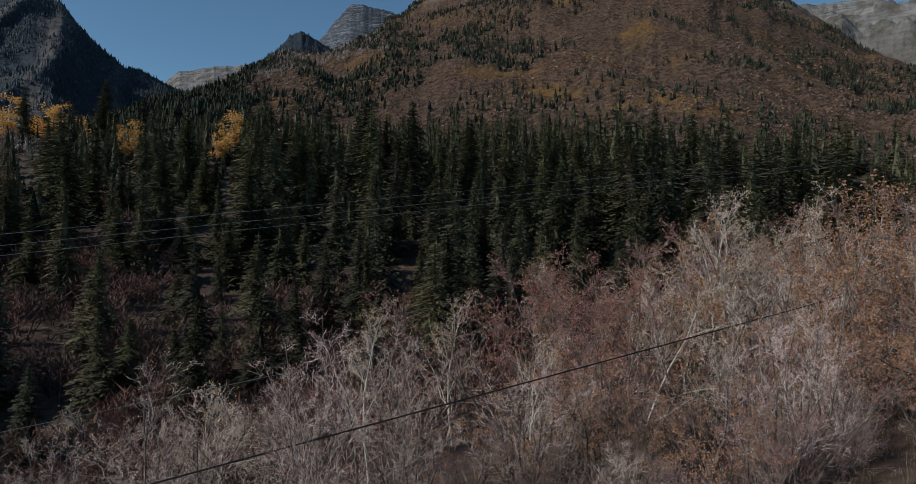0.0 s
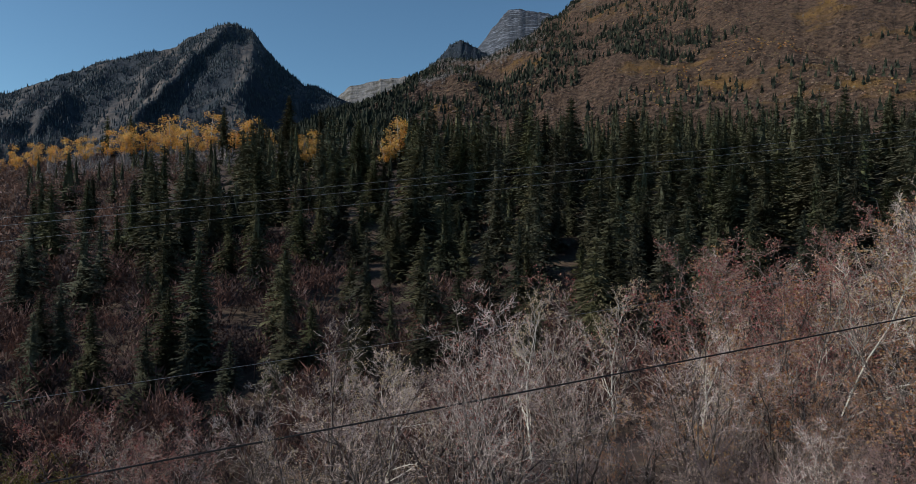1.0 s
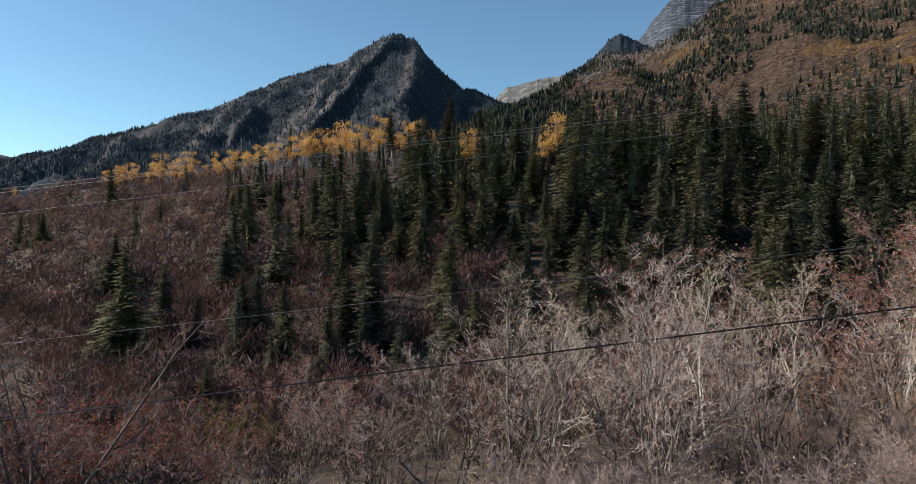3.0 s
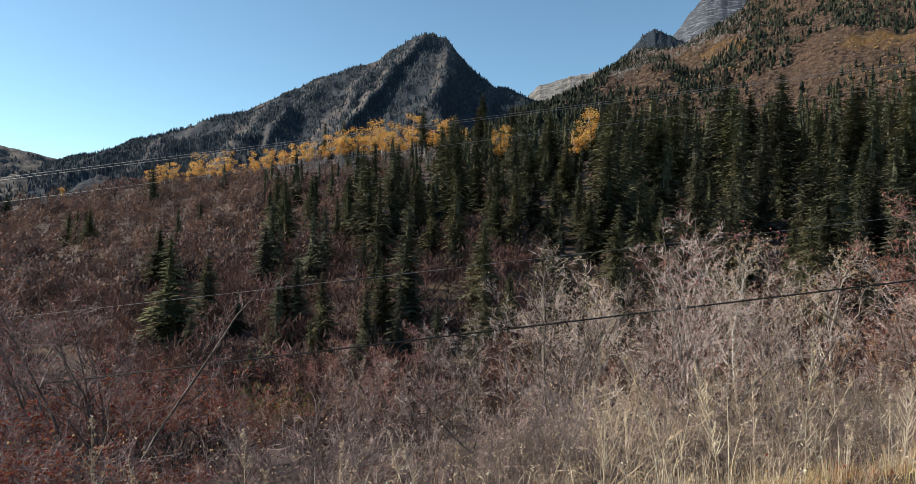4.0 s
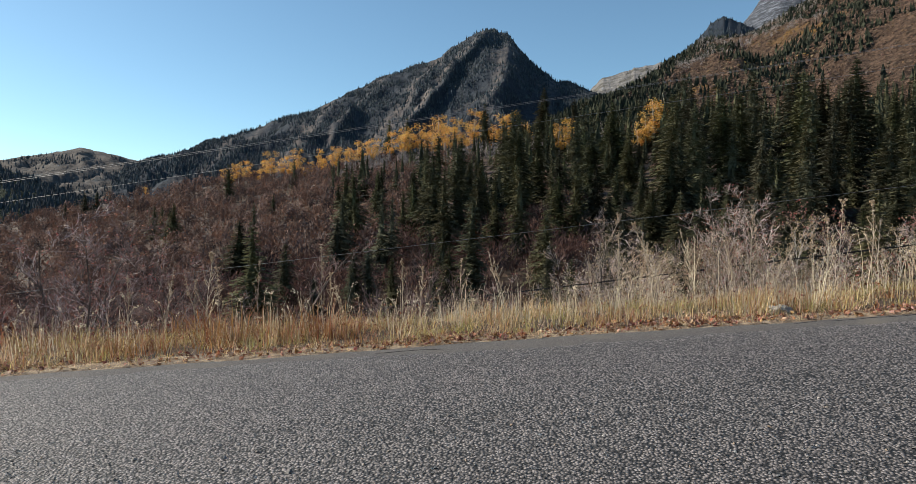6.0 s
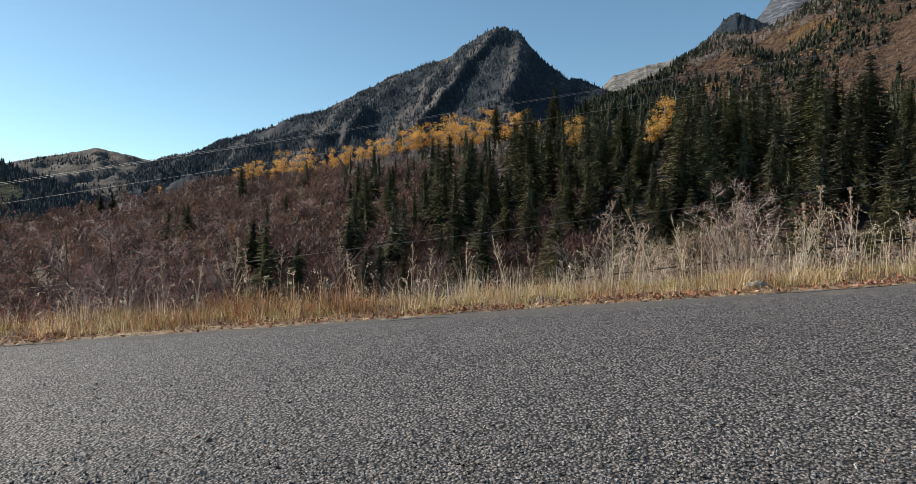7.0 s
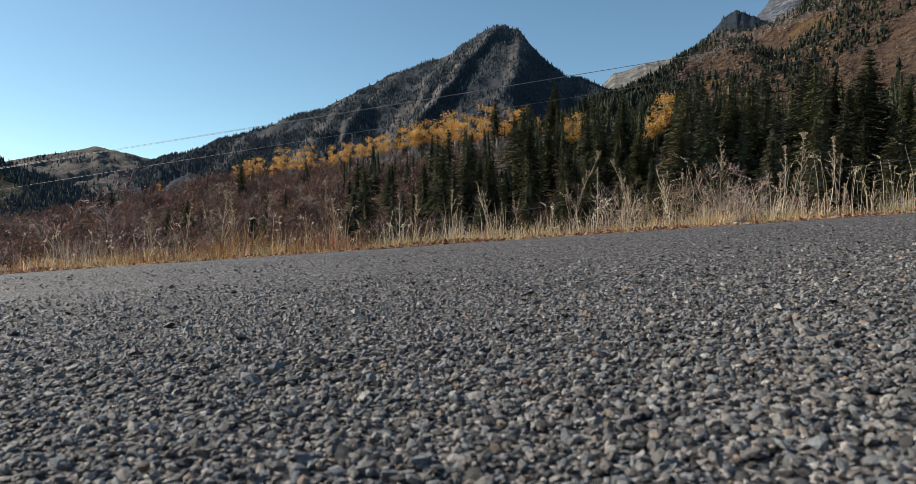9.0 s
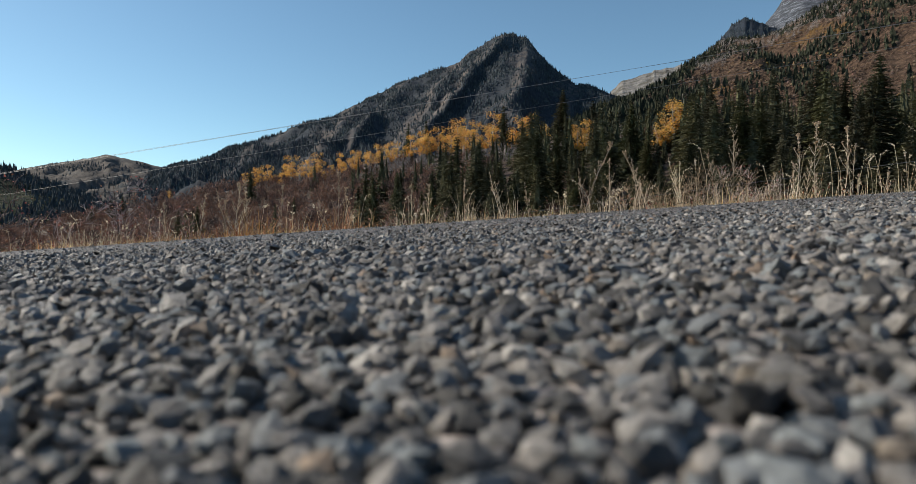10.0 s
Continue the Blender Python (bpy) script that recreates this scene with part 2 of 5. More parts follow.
M_CHIP, M_CHIP_ONE = chip_stone("chip_stone", True), chip_stone("single_chip_stone", False)


def slope_material(name, low, mid, patch, rock, rock_from, rock_full, size=0.01, speck=0.12, snow=None, fine=0.0, craggy=0.8, bare=None):
    """A mountainside: scrub in two tones with coloured patches, bare rock higher up where ledges show."""
    m = bpy.data.materials.new(name)
    m.use_nodes = True
    n, l = m.node_tree.nodes, m.node_tree.links
    b = n["Principled BSDF"]
    b.inputs["Roughness"].default_value, b.inputs["Specular IOR Level"].default_value = 0.95, 0.1
    tc = n.new("ShaderNodeTexCoord")

    def noise_at(scale, detail, lo, hi, rough=0.6, stretch=None):
        t = n.new("ShaderNodeTexNoise")
        t.inputs["Scale"].default_value, t.inputs["Detail"].default_value, t.inputs["Roughness"].default_value = scale, detail, rough
        if stretch:
            mp = n.new("ShaderNodeMapping")
            mp.inputs["Scale"].default_value = stretch
            l.new(tc.outputs["Object"], mp.inputs["Vector"])
            l.new(mp.outputs[0], t.inputs["Vector"])
        else:
            l.new(tc.outputs["Object"], t.inputs["Vector"])
        r = n.new("ShaderNodeMapRange")
        r.inputs["From Min"].default_value, r.inputs["From Max"].default_value = lo, hi
        l.new(t.outputs["Fac"], r.inputs["Value"])
        return r.outputs["Result"], t.outputs["Fac"]

    def mix(fac, a, c):
        x = n.new("ShaderNodeMix")
        x.data_type = "RGBA"
        l.new(fac, x.inputs["Factor"])
        for key, v in (("A", a), ("B", c)):
            if isinstance(v, tuple):
                x.inputs[key].default_value = (*v, 1)
            else:
                l.new(v, x.inputs[key])
        return x.outputs["Result"]

    c = mix(noise_at(speck, 8, 0.35, 0.65)[0], low, mid)
    c = mix(noise_at(size, 5, 0.58, 0.68)[0], c, patch)
    sep = n.new("ShaderNodeSeparateXYZ")
    l.new(tc.outputs["Object"], sep.inputs[0])
    hgt = n.new("ShaderNodeMapRange")
    hgt.inputs["From Min"].default_value, hgt.inputs["From Max"].default_value = rock_from, rock_full
    l.new(sep.outputs["Z"], hgt.inputs["Value"])
    rk, raw = noise_at(size * 1.6, 8, 0.42, 0.52)
    mul = n.new("ShaderNodeMath")
    mul.operation = "MULTIPLY"
    l.new(hgt.outputs["Result"], mul.inputs[0])
    l.new(rk, mul.inputs[1])
    band = noise_at(size * 3, 8, 0.35, 0.65, 0.7, (0.5, 0.5, 4.0))[0]
    rocky = mix(band, tuple(v * 0.4 for v in rock), rock)
    c = mix(mul.outputs[0], c, rocky)
    if snow:
        c = mix(noise_at(size * 12, 8, 0.52, 0.7, 0.7, (0.35, 0.35, 3.4))[0], c, snow)
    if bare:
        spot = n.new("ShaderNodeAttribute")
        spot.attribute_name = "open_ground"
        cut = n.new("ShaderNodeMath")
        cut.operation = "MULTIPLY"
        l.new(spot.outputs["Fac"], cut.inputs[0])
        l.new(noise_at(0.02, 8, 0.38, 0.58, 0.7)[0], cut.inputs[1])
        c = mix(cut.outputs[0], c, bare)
    l.new(c, b.inputs["Base Color"])
    bp = n.new("ShaderNodeBump")
    bp.inputs["Distance"].default_value, bp.inputs["Strength"].default_value = 6.0, 1.0
    l.new(noise_at(speck, 10, 0.0, 1.0, 0.65)[1], bp.inputs["Height"])
    broad = n.new("ShaderNodeBump")
    broad.inputs["Distance"].default_value, broad.inputs["Strength"].default_value = 30.0, craggy
    l.new(noise_at(fine or speck * 0.3, 8, 0.0, 1.0, 0.6, (1, 1, 0.5))[1], broad.inputs["Height"])
    l.new(broad.outputs[0], bp.inputs["Normal"])
    l.new(bp.outputs[0], b.inputs["Normal"])
    return m


# ---- mesh helpers ----
def mesh_object(name, verts, faces, mat, parent=None, smooth=False):
    me = bpy.data.meshes.new(name)
    me.from_pydata([tuple(v) for v in np.asarray(verts, float).tolist()], [], [tuple(q) for q in (faces.tolist() if isinstance(faces, np.ndarray) else faces)])
    me.materials.append(mat)
    if smooth:
        me.polygons.foreach_set("use_smooth", [True] * len(me.polygons))
    me.update()
    ob = new(name, me)
    if parent:
        ob.parent = parent
    return ob


class Soup:
    """Gathers triangles and quads of one mesh."""

    def __init__(self):
        self.v, self.f = [], []

    def tube(self, pts, radii, sides=3, cap=False):
        start = len(self.v)
        pts = [Vector(p) for p in pts]
        for i, p in enumerate(pts):
            d = (pts[min(i + 1, len(pts) - 1)] - pts[max(i - 1, 0)]).normalized()
            a = d.orthogonal().normalized()
            c = d.cross(a)
            for k in range(sides):
                w = 2 * math.pi * k / sides
                self.v.append(tuple(p + (a * math.cos(w) + c * math.sin(w)) * radii[i]))
        for i in range(len(pts) - 1):
            for k in range(sides):
                q = start + i * sides
                self.f.append((q + k, q + (k + 1) % sides, q + sides + (k + 1) % sides, q + sides + k))
        if cap:
            self.f.append(tuple(start + (len(pts) - 1) * sides + k for k in range(sides)))

    def spike(self, p, q, r):
        """A thin three-sided twig that ends in a point."""
        p, q = Vector(p), Vector(q)
        d = (q - p).normalized()
        a = d.orthogonal().normalized()
        c = d.cross(a)
        s = len(self.v)
        for k in range(3):
            w = 2.0944 * k
            self.v.append(tuple(p + (a * math.cos(w) + c * math.sin(w)) * r))
        self.v.append(tuple(q))
        self.f += [(s, s + 1, s + 3), (s + 1, s + 2, s + 3), (s + 2, s, s + 3)]

    def leaf(self, p, size, rnd, flat=1.0):
        """A small folded leaf: two triangles that meet at a rib."""
        p = Vector(p)
        d = Vector((rnd.gauss(0, 1), rnd.gauss(0, 1), rnd.gauss(0, 0.7) * flat)).normalized()
        a = d.orthogonal().normalized() if flat == 1.0 else d.cross(Vector((rnd.gauss(0, flat), rnd.gauss(0, flat), 1))).normalized()
        a = a if flat != 1.0 else (Matrix.Rotation(rnd.random() * 6.28, 3, d) @ a)
        n_ = d.cross(a)
        s = len(self.v)
        self.v += [tuple(p - d * size * 0.5), tuple(p + a * size * 0.38 + n_ * size * 0.2), tuple(p + d * size * 0.5), tuple(p - a * size * 0.3 + n_ * size * 0.16)]
        self.f += [(s, s + 1, s + 2), (s, s + 2, s + 3)]

    def ob(self, name, mat, parent=None, smooth=False):
        return mesh_object(name, self.v, self.f, mat, parent, smooth)


def empty(name):
    return new(name)


# ---- the lie of the land ----
def smooth(a, b, x):
    t = np.clip((x - a) / (b - a), 0, 1)
    return t * t * (3 - 2 * t)


ROAD_D = (-7.6, -5.45, -4.45, -3.45, -2.45, -1.45, -0.85, 0.0)
ROAD_Z = (-0.16, -0.066, -0.031, 0.006, 0.048, 0.084, 0.085, 0.058)


def grade(x):
    return 0.072 * 90 * np.tanh(np.asarray(x, float) / 90)


def beyond(x, y):
    """Metres past the far edge of the road."""
    return y - 5.44 - 0.014 * x


def road_z(x, y):
    return grade(x) + np.interp(beyond(x, y), ROAD_D, ROAD_Z)


RIDGE_AZ = (-180, -60, -35, -30, -23.6, -19, -11.5, -7.4, 0.8, 8, 20, 30, 50, 60, 72, 90, 180)
RIDGE_EL = (0.0, 0.0, 0.004, 0.028, 0.05, 0.07, 0.09, 0.1, 0.12, 0.13, 0.15, 0.15, 0.155, 0.13, 0.105, 0.1, 0.0)
RIDGE_R = (330, 330, 330, 320, 310, 300, 290, 280, 270, 262, 250, 245, 235, 240, 250, 260, 330)


def ground_z(x, y):
    x, y = np.asarray(x, float), np.asarray(y, float)
    d = beyond(x, y)
    yr, yc = 5.44 + 0.014 * x, np.maximum(50 - 0.12 * x, 5.44 + 0.014 * x + 18)
    q = np.clip(d / (yc - yr), 0, 1)
    side = grade(x) + np.interp(d, (0, 0.25, 1.7, 2.6, 4.5, 9), (0.05, 0.045, 0.0, -0.4, -1.4, -3.6)) + np.where(d > 9, -9.8 * (q - 9 / (yc - yr)), 0)
    az = np.degrees(np.arctan2(x, y))
    r = np.hypot(x, y)
    a = np.radians(np.clip(az, -75, 85))
    rc = 50 / np.maximum(np.cos(a) + 0.12 * np.sin(a), 0.2)
    r1 = np.maximum(np.interp(az, RIDGE_AZ, RIDGE_R), rc * 1.5)
    z1 = np.interp(az, RIDGE_AZ, RIDGE_EL) * r1
    zc = grade(x) - 11.5
    s = (r - rc) / (r1 - rc)
    far = zc + (z1 - zc) * np.clip(s, 0, 1) ** 1.05 - np.maximum(r - r1, 0) * 0.12
    far = np.maximum(far, -60)
    z = np.where((d > 9) & (s > 0), far, side)
    mixw = smooth(-0.12, 0.12, s) * (d > 9)
    z = np.where(d > 9, side * (1 - mixw) + np.where(s > 0, far, zc) * mixw, side)
    behind = grade(x) - 0.3 + np.clip(-d - 8.2, 0, 30) * 0.45
    z = np.where(d < -7.6, behind, z)
    z = np.where((d >= -7.6) & (d <= 0), road_z(x, y) - 0.12, z)
    rough = np.clip((np.abs(d) - 9) / 30, 0, 1)
    return z + rough * (0.8 * np.sin(x * 0.11 + 1.3) * np.sin(y * 0.09) + 0.4 * np.sin(x * 0.31) * np.sin(y * 0.27 + x * 0.1))


def build_ground():
    rad = np.concatenate([[0.0], 1.2 * (4600 / 1.2) ** (np.linspace(0, 1, 230))])
    az = np.radians(np.concatenate([np.arange(-60, 90, 0.6), np.arange(90, 300, 6.0)]))
    na = len(az)
    R, A = np.meshgrid(rad[1:], az, indexing="ij")
    X, Y = R * np.sin(A), R * np.cos(A) + 2.0
    Z = ground_z(X, Y)
    v = np.column_stack([X.ravel(), Y.ravel(), Z.ravel()])
    v = np.vstack([v, [[0, 2.0, float(ground_z(0, 2.0))]]])
    i = np.arange(len(rad) - 2)[:, None] * na
    k = np.arange(na)[None, :]
    k2 = (k + 1) % na
    f = np.stack([i + k, i + na + k, i + na + k2, i + k2], -1).reshape(-1, 4)[:, ::-1].tolist()
    f += [(len(v) - 1, (j + 1) % na, j) for j in range(na)]
    ob = mesh_object("ground", v, f, M_SOIL, smooth=True)
    tagged(ob, "brown leaf-strewn soil of ravine and hillsides", "ground", kind="structure")


def build_road():
    xs = np.concatenate([np.arange(-140, -10, 2.0), np.arange(-10, 10, 0.5), np.arange(10, 141, 2.0)])
    d = np.array([-7.6, -7.0, -6.2, -5.45, -4.45, -3.45, -2.45, -1.45, -0.85, -0.4, -0.02, 0.03, 0.06])
    X = np.repeat(xs, len(d))
    D = np.tile(d, len(xs))
    wob = 0.02 * np.sin(X * 2.1) + 0.03 * np.sin(X * 0.9 + 1) + 0.012 * np.sin(X * 7.3)
    Y = D + 5.44 + 0.014 * X + wob * (D > -0.5)
    Z = road_z(X, D + 5.44 + 0.014 * X)
    Z = np.where(D > 0.04, Z - 0.1, np.where(D > 0, Z - 0.025, Z))
    n_ = len(d)
    i = np.arange(len(xs) - 1)[:, None] * n_
    k = np.arange(n_ - 1)[None, :]
    f = np.stack([i + k, i + n_ + k, i + n_ + k + 1, i + k + 1], -1).reshape(-1, 4)
    ob = mesh_object("road", np.column_stack([X, Y, Z]), f, M_ASPHALT, smooth=True)
    tagged(ob, "grey chip-seal asphalt road without markings", "road", kind="structure")
    # smoother worn margin without chips, its inner rim uneven
    xs2 = np.arange(-14, 22, 0.07)
    inner = -0.24 - 0.09 * np.sin(xs2 * 0.8 + 0.5) - 0.05 * np.sin(xs2 * 2.3) - 0.025 * np.sin(xs2 * 9.1 + 1) - 0.015 * np.sin(xs2 * 23.0)
    share = np.array([0.0, 0.3, 0.65, 1.0])
    X = np.repeat(xs2, 4)
    D = (inner[:, None] * (1 - share) + 0.012 * share).ravel()
    wob = 0.02 * np.sin(X * 2.1) + 0.03 * np.sin(X * 0.9 + 1) + 0.012 * np.sin(X * 7.3)
    Z = road_z(X, D + 5.44 + 0.014 * X) + np.tile([-0.002, 0.004, 0.006, 0.005], len(xs2))
    i = np.arange(len(xs2) - 1)[:, None] * 4
    f = np.stack([i + np.arange(3), i + 4 + np.arange(3), i + 5 + np.arange(3), i + 1 + np.arange(3)], -1).reshape(-1, 4)
    margin = mesh_object("margin", np.column_stack([X, D + 5.44 + 0.014 * X + wob * np.tile(share, len(xs2)), Z]), f, M_MARGIN, ob, smooth=True)
    tagged(margin, "smooth grey worn asphalt along the edge")
    # wandering cracks of the margin
    rn = random.Random(19)
    for k in range(9):
        x, d = rn.uniform(-8, 12), rn.uniform(-0.26, -0.06)
        pts = []
        for q in range(rn.randint(7, 16)):
            y = d + 5.44 + 0.014 * x
            pts.append((x, y, float(road_z(x, y)) + 0.0065))
            x, d = x + rn.uniform(0.05, 0.12), min(-0.04, max(-0.36, d + rn.gauss(0, 0.025)))
        crack = Soup()
        crack.tube(pts, [0.001] + [rn.uniform(0.0014, 0.003) for q in pts[2:]] + [0.0006], 4)
        crack.ob("crack", M_CRACK, ob)
    # gritty strip between asphalt and grass
    d = np.array([0.0, 0.12, 0.25, 0.4, 0.6])
    X = np.repeat(xs, len(d))
    D = np.tile(d, len(xs))
    Y = D + 5.44 + 0.014 * X + 0.05 * np.sin(X * 3.3) * (D > 0.3)
    Z = ground_z(X, D + 5.442 + 0.014 * X) + np.array([0.0, 0.008, 0.012, 0.006, -0.03])[np.tile(np.arange(5), len(xs))]
    i = np.arange(len(xs) - 1)[:, None] * 5
    k = np.arange(4)[None, :]
    f = np.stack([i + k, i + 5 + k, i + 5 + k + 1, i + k + 1], -1).reshape(-1, 4)
    tagged(mesh_object("verge", np.column_stack([X, Y, Z]), f, M_VERGE, smooth=True), "gritty pale strip of soil along the asphalt edge", "verge", kind="structure")
    return ob


build_ground()
road = build_road()


# ---- mountains ----
def build_mountain(name, label, crest, foot, mat, nu=220, nv=60, amp=0.06, seed=1.0, power=1.0, jag=0.012, ribs=()):
    """crest: bearing in degrees, rise per metre, distance. foot: distance share and height share of the crest at the lower rim.
    Returns a function that gives points on its face."""
    ca = np.array(crest, float)
    u = np.linspace(ca[0, 0], ca[-1, 0], nu)
    el, r1 = np.interp(u, ca[:, 0], ca[:, 1]), np.interp(u, ca[:, 0], ca[:, 2])
    a = np.radians(u)
    jagged = np.array([noise.fractal((t * 0.9, seed * 7, 0), 0.8, 2.1, 6) for t in u]) * jag
    z1 = (el + jagged * el) * r1
    z0 = foot[1] * z1
    v = np.linspace(0, 1, nv)

    def at(ui, vv):
        return r1[ui] * (foot[0] + (1 - foot[0]) * vv), z0[ui] + (z1[ui] - z0[ui]) * vv ** power

    P, free_ground = np.zeros((nu, nv + 3, 3)), np.zeros((nu, nv + 3))
    for i in range(nu):
        for j in range(nv):
            r, z = at(i, v[j])
            for a0, k, wide, bulge in ribs:
                side = (u[i] - a0 + k * (1 - v[j]) + 1.3 * noise.noise((v[j] * 5, a0, u[i] * 0.3))) / wide
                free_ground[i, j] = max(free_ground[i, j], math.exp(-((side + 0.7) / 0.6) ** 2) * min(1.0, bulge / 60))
                r -= bulge * math.exp(-side ** 2) * min(1.0, (1 - v[j]) * 5) * min(1.0, v[j] * 2)
            x, y = r * math.sin(a[i]), r * math.cos(a[i])
            size = z1.max() * 0.35
            g = noise.ridged_multi_fractal((x / size, y / size * 0.6, seed + z / size * 0.4), 0.9, 2.2, 6, 1.0, 2.0) - 1.0
            w = math.sin(math.pi * min(1.0, v[j] * 0.93 + 0.05)) ** 0.7
            P[i, j] = (x, y, z + g * amp * z1.max() * w)
        for b in range(3):
            r, z = r1[i] * (1.03 + 0.07 * b), z1[i] * (0.93 - 0.3 * b)
            P[i, nv + b] = (r * math.sin(a[i]), r * math.cos(a[i]), z)
    nn = nv + 3
    i, k = np.arange(nu - 1)[:, None] * nn, np.arange(nn - 1)[None, :]
    f = np.stack([i + k, i + nn + k, i + nn + k + 1, i + k + 1], -1).reshape(-1, 4)
    ob = mesh_object(name, P.reshape(-1, 3), f, mat, smooth=True)
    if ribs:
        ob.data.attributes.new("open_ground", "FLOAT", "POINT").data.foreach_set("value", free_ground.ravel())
    tagged(ob, label, "mountain", kind="structure")

    def face(s, t):
        """Point on the face: s along, t up, both 0 to 1."""
        x, y = s * (nu - 1), t * (nv - 1)
        i_, j_ = min(int(x), nu - 2), min(int(y), nv - 2)
        fx, fy = x - i_, y - j_
        return (P[i_, j_] * (1 - fx) * (1 - fy) + P[i_ + 1, j_] * fx * (1 - fy) + P[i_, j_ + 1] * (1 - fx) * fy + P[i_ + 1, j_ + 1] * fx * fy)
    return face


# the peak's low, mid and rock tones are blued to carry distance haze
M_PEAK = slope_material("haze_blue_peak_slopes", (0.026, 0.034, 0.045), (0.042, 0.05, 0.061), (0.09, 0.085, 0.084), (0.125, 0.127, 0.138), 600, 1000, 0.016, 0.06, craggy=0.2, bare=(0.15, 0.128, 0.116))
# shade and distance blue of the shoulder are put into these dark tones
M_SHOULDER = slope_material("shaded_blue_shoulder", (0.018, 0.027, 0.04), (0.03, 0.039, 0.053), (0.045, 0.05, 0.06), (0.05, 0.056, 0.068), 500, 900, 0.009, 0.06, craggy=0.15)
# far hill: dry grass tones, dimmed and cooled in colour to suggest haze
M_HILL_HAZE = slope_material("far_hill", (0.075, 0.07, 0.066), (0.125, 0.112, 0.102), (0.045, 0.053, 0.06), (0.2, 0.19, 0.185), 500, 900, 0.004, 0.03)
M_HILL_DARK = slope_material("wooded_hill", (0.02, 0.03, 0.02), (0.04, 0.05, 0.03), (0.05, 0.05, 0.035), (0.1, 0.1, 0.1), 500, 900, 0.01, 0.08)
M_CLIFF = slope_material("grey_cliffs", (0.08, 0.074, 0.064), (0.13, 0.122, 0.11), (0.07, 0.073, 0.07), (0.25, 0.242, 0.236), 420, 650, 0.009, 0.05)
# snow-banded rock, its blue-grey tones lowered in place of shade on the face
M_SNOWY = slope_material("shaded_snowy_rock", (0.035, 0.04, 0.052), (0.06, 0.065, 0.078), (0.05, 0.055, 0.065), (0.075, 0.082, 0.098), 400, 800, 0.004, 0.03, (0.34, 0.37, 0.44))
M_BROWN = slope_material("autumn_slopes", (0.048, 0.033, 0.026), (0.195, 0.128, 0.09), (0.24, 0.14, 0.05), (0.36, 0.335, 0.31), 390, 500, 0.012, 0.22, fine=0.05)

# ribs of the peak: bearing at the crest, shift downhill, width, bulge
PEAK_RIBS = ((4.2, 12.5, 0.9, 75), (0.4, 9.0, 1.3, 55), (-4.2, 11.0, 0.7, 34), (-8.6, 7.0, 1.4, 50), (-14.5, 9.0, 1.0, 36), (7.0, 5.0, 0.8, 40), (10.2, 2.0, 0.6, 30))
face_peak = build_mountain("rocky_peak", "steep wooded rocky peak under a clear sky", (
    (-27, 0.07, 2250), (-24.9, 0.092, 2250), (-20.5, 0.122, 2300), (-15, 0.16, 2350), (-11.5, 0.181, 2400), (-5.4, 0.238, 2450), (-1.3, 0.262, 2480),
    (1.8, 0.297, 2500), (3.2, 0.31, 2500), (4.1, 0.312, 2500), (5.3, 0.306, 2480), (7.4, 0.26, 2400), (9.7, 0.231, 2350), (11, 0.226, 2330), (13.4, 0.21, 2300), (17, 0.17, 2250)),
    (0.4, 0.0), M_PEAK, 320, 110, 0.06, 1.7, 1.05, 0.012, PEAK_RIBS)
face_far_hill = build_mountain("far_hill", "pale grassy far hill with dark tree patches", (
    (-44, 0.06, 3000), (-36, 0.075, 3100), (-33.7, 0.088, 3200), (-31, 0.1, 3200), (-29, 0.109, 3200), (-27, 0.102, 3200), (-24.9, 0.093, 3200), (-22, 0.085, 3200), (-18, 0.07, 3200)),
    (0.55, 0.1), M_HILL_HAZE, 140, 40, 0.09, 4.2, 1.0)
face_dark_hill = build_mountain("wooded_hill", "dark conifer-covered hill in shade", (
    (-52, 0.15, 1000), (-45, 0.13, 1050), (-40, 0.108, 1100), (-36.5, 0.09, 1100), (-35.3, 0.083, 1100), (-32, 0.064, 1100), (-29.8, 0.046, 1100), (-27, 0.028, 1100), (-24, 0.01, 1100)),
    (0.6, -0.3), M_HILL_DARK, 120, 30, 0.05, 2.9, 1.0)
build_mountain("cliff_ridge", "pale banded cliffs along a far ridge", (
    (9, 0.19, 3800), (12.0, 0.208, 3800), (12.9, 0.224, 3800), (13.5, 0.233, 3800), (14.6, 0.238, 3800), (16, 0.244, 3800), (17.9, 0.25, 3800), (21, 0.25, 3800), (25, 0.24, 3800)),
    (0.85, 0.72), M_CLIFF, 220, 60, 0.006, 5.1, 0.9, 0.012)
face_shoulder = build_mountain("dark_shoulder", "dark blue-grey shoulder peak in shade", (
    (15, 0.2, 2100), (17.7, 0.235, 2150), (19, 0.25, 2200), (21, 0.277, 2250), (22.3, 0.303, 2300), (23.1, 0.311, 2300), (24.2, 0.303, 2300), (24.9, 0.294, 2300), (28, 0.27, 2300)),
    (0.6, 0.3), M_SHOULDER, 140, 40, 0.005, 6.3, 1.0)
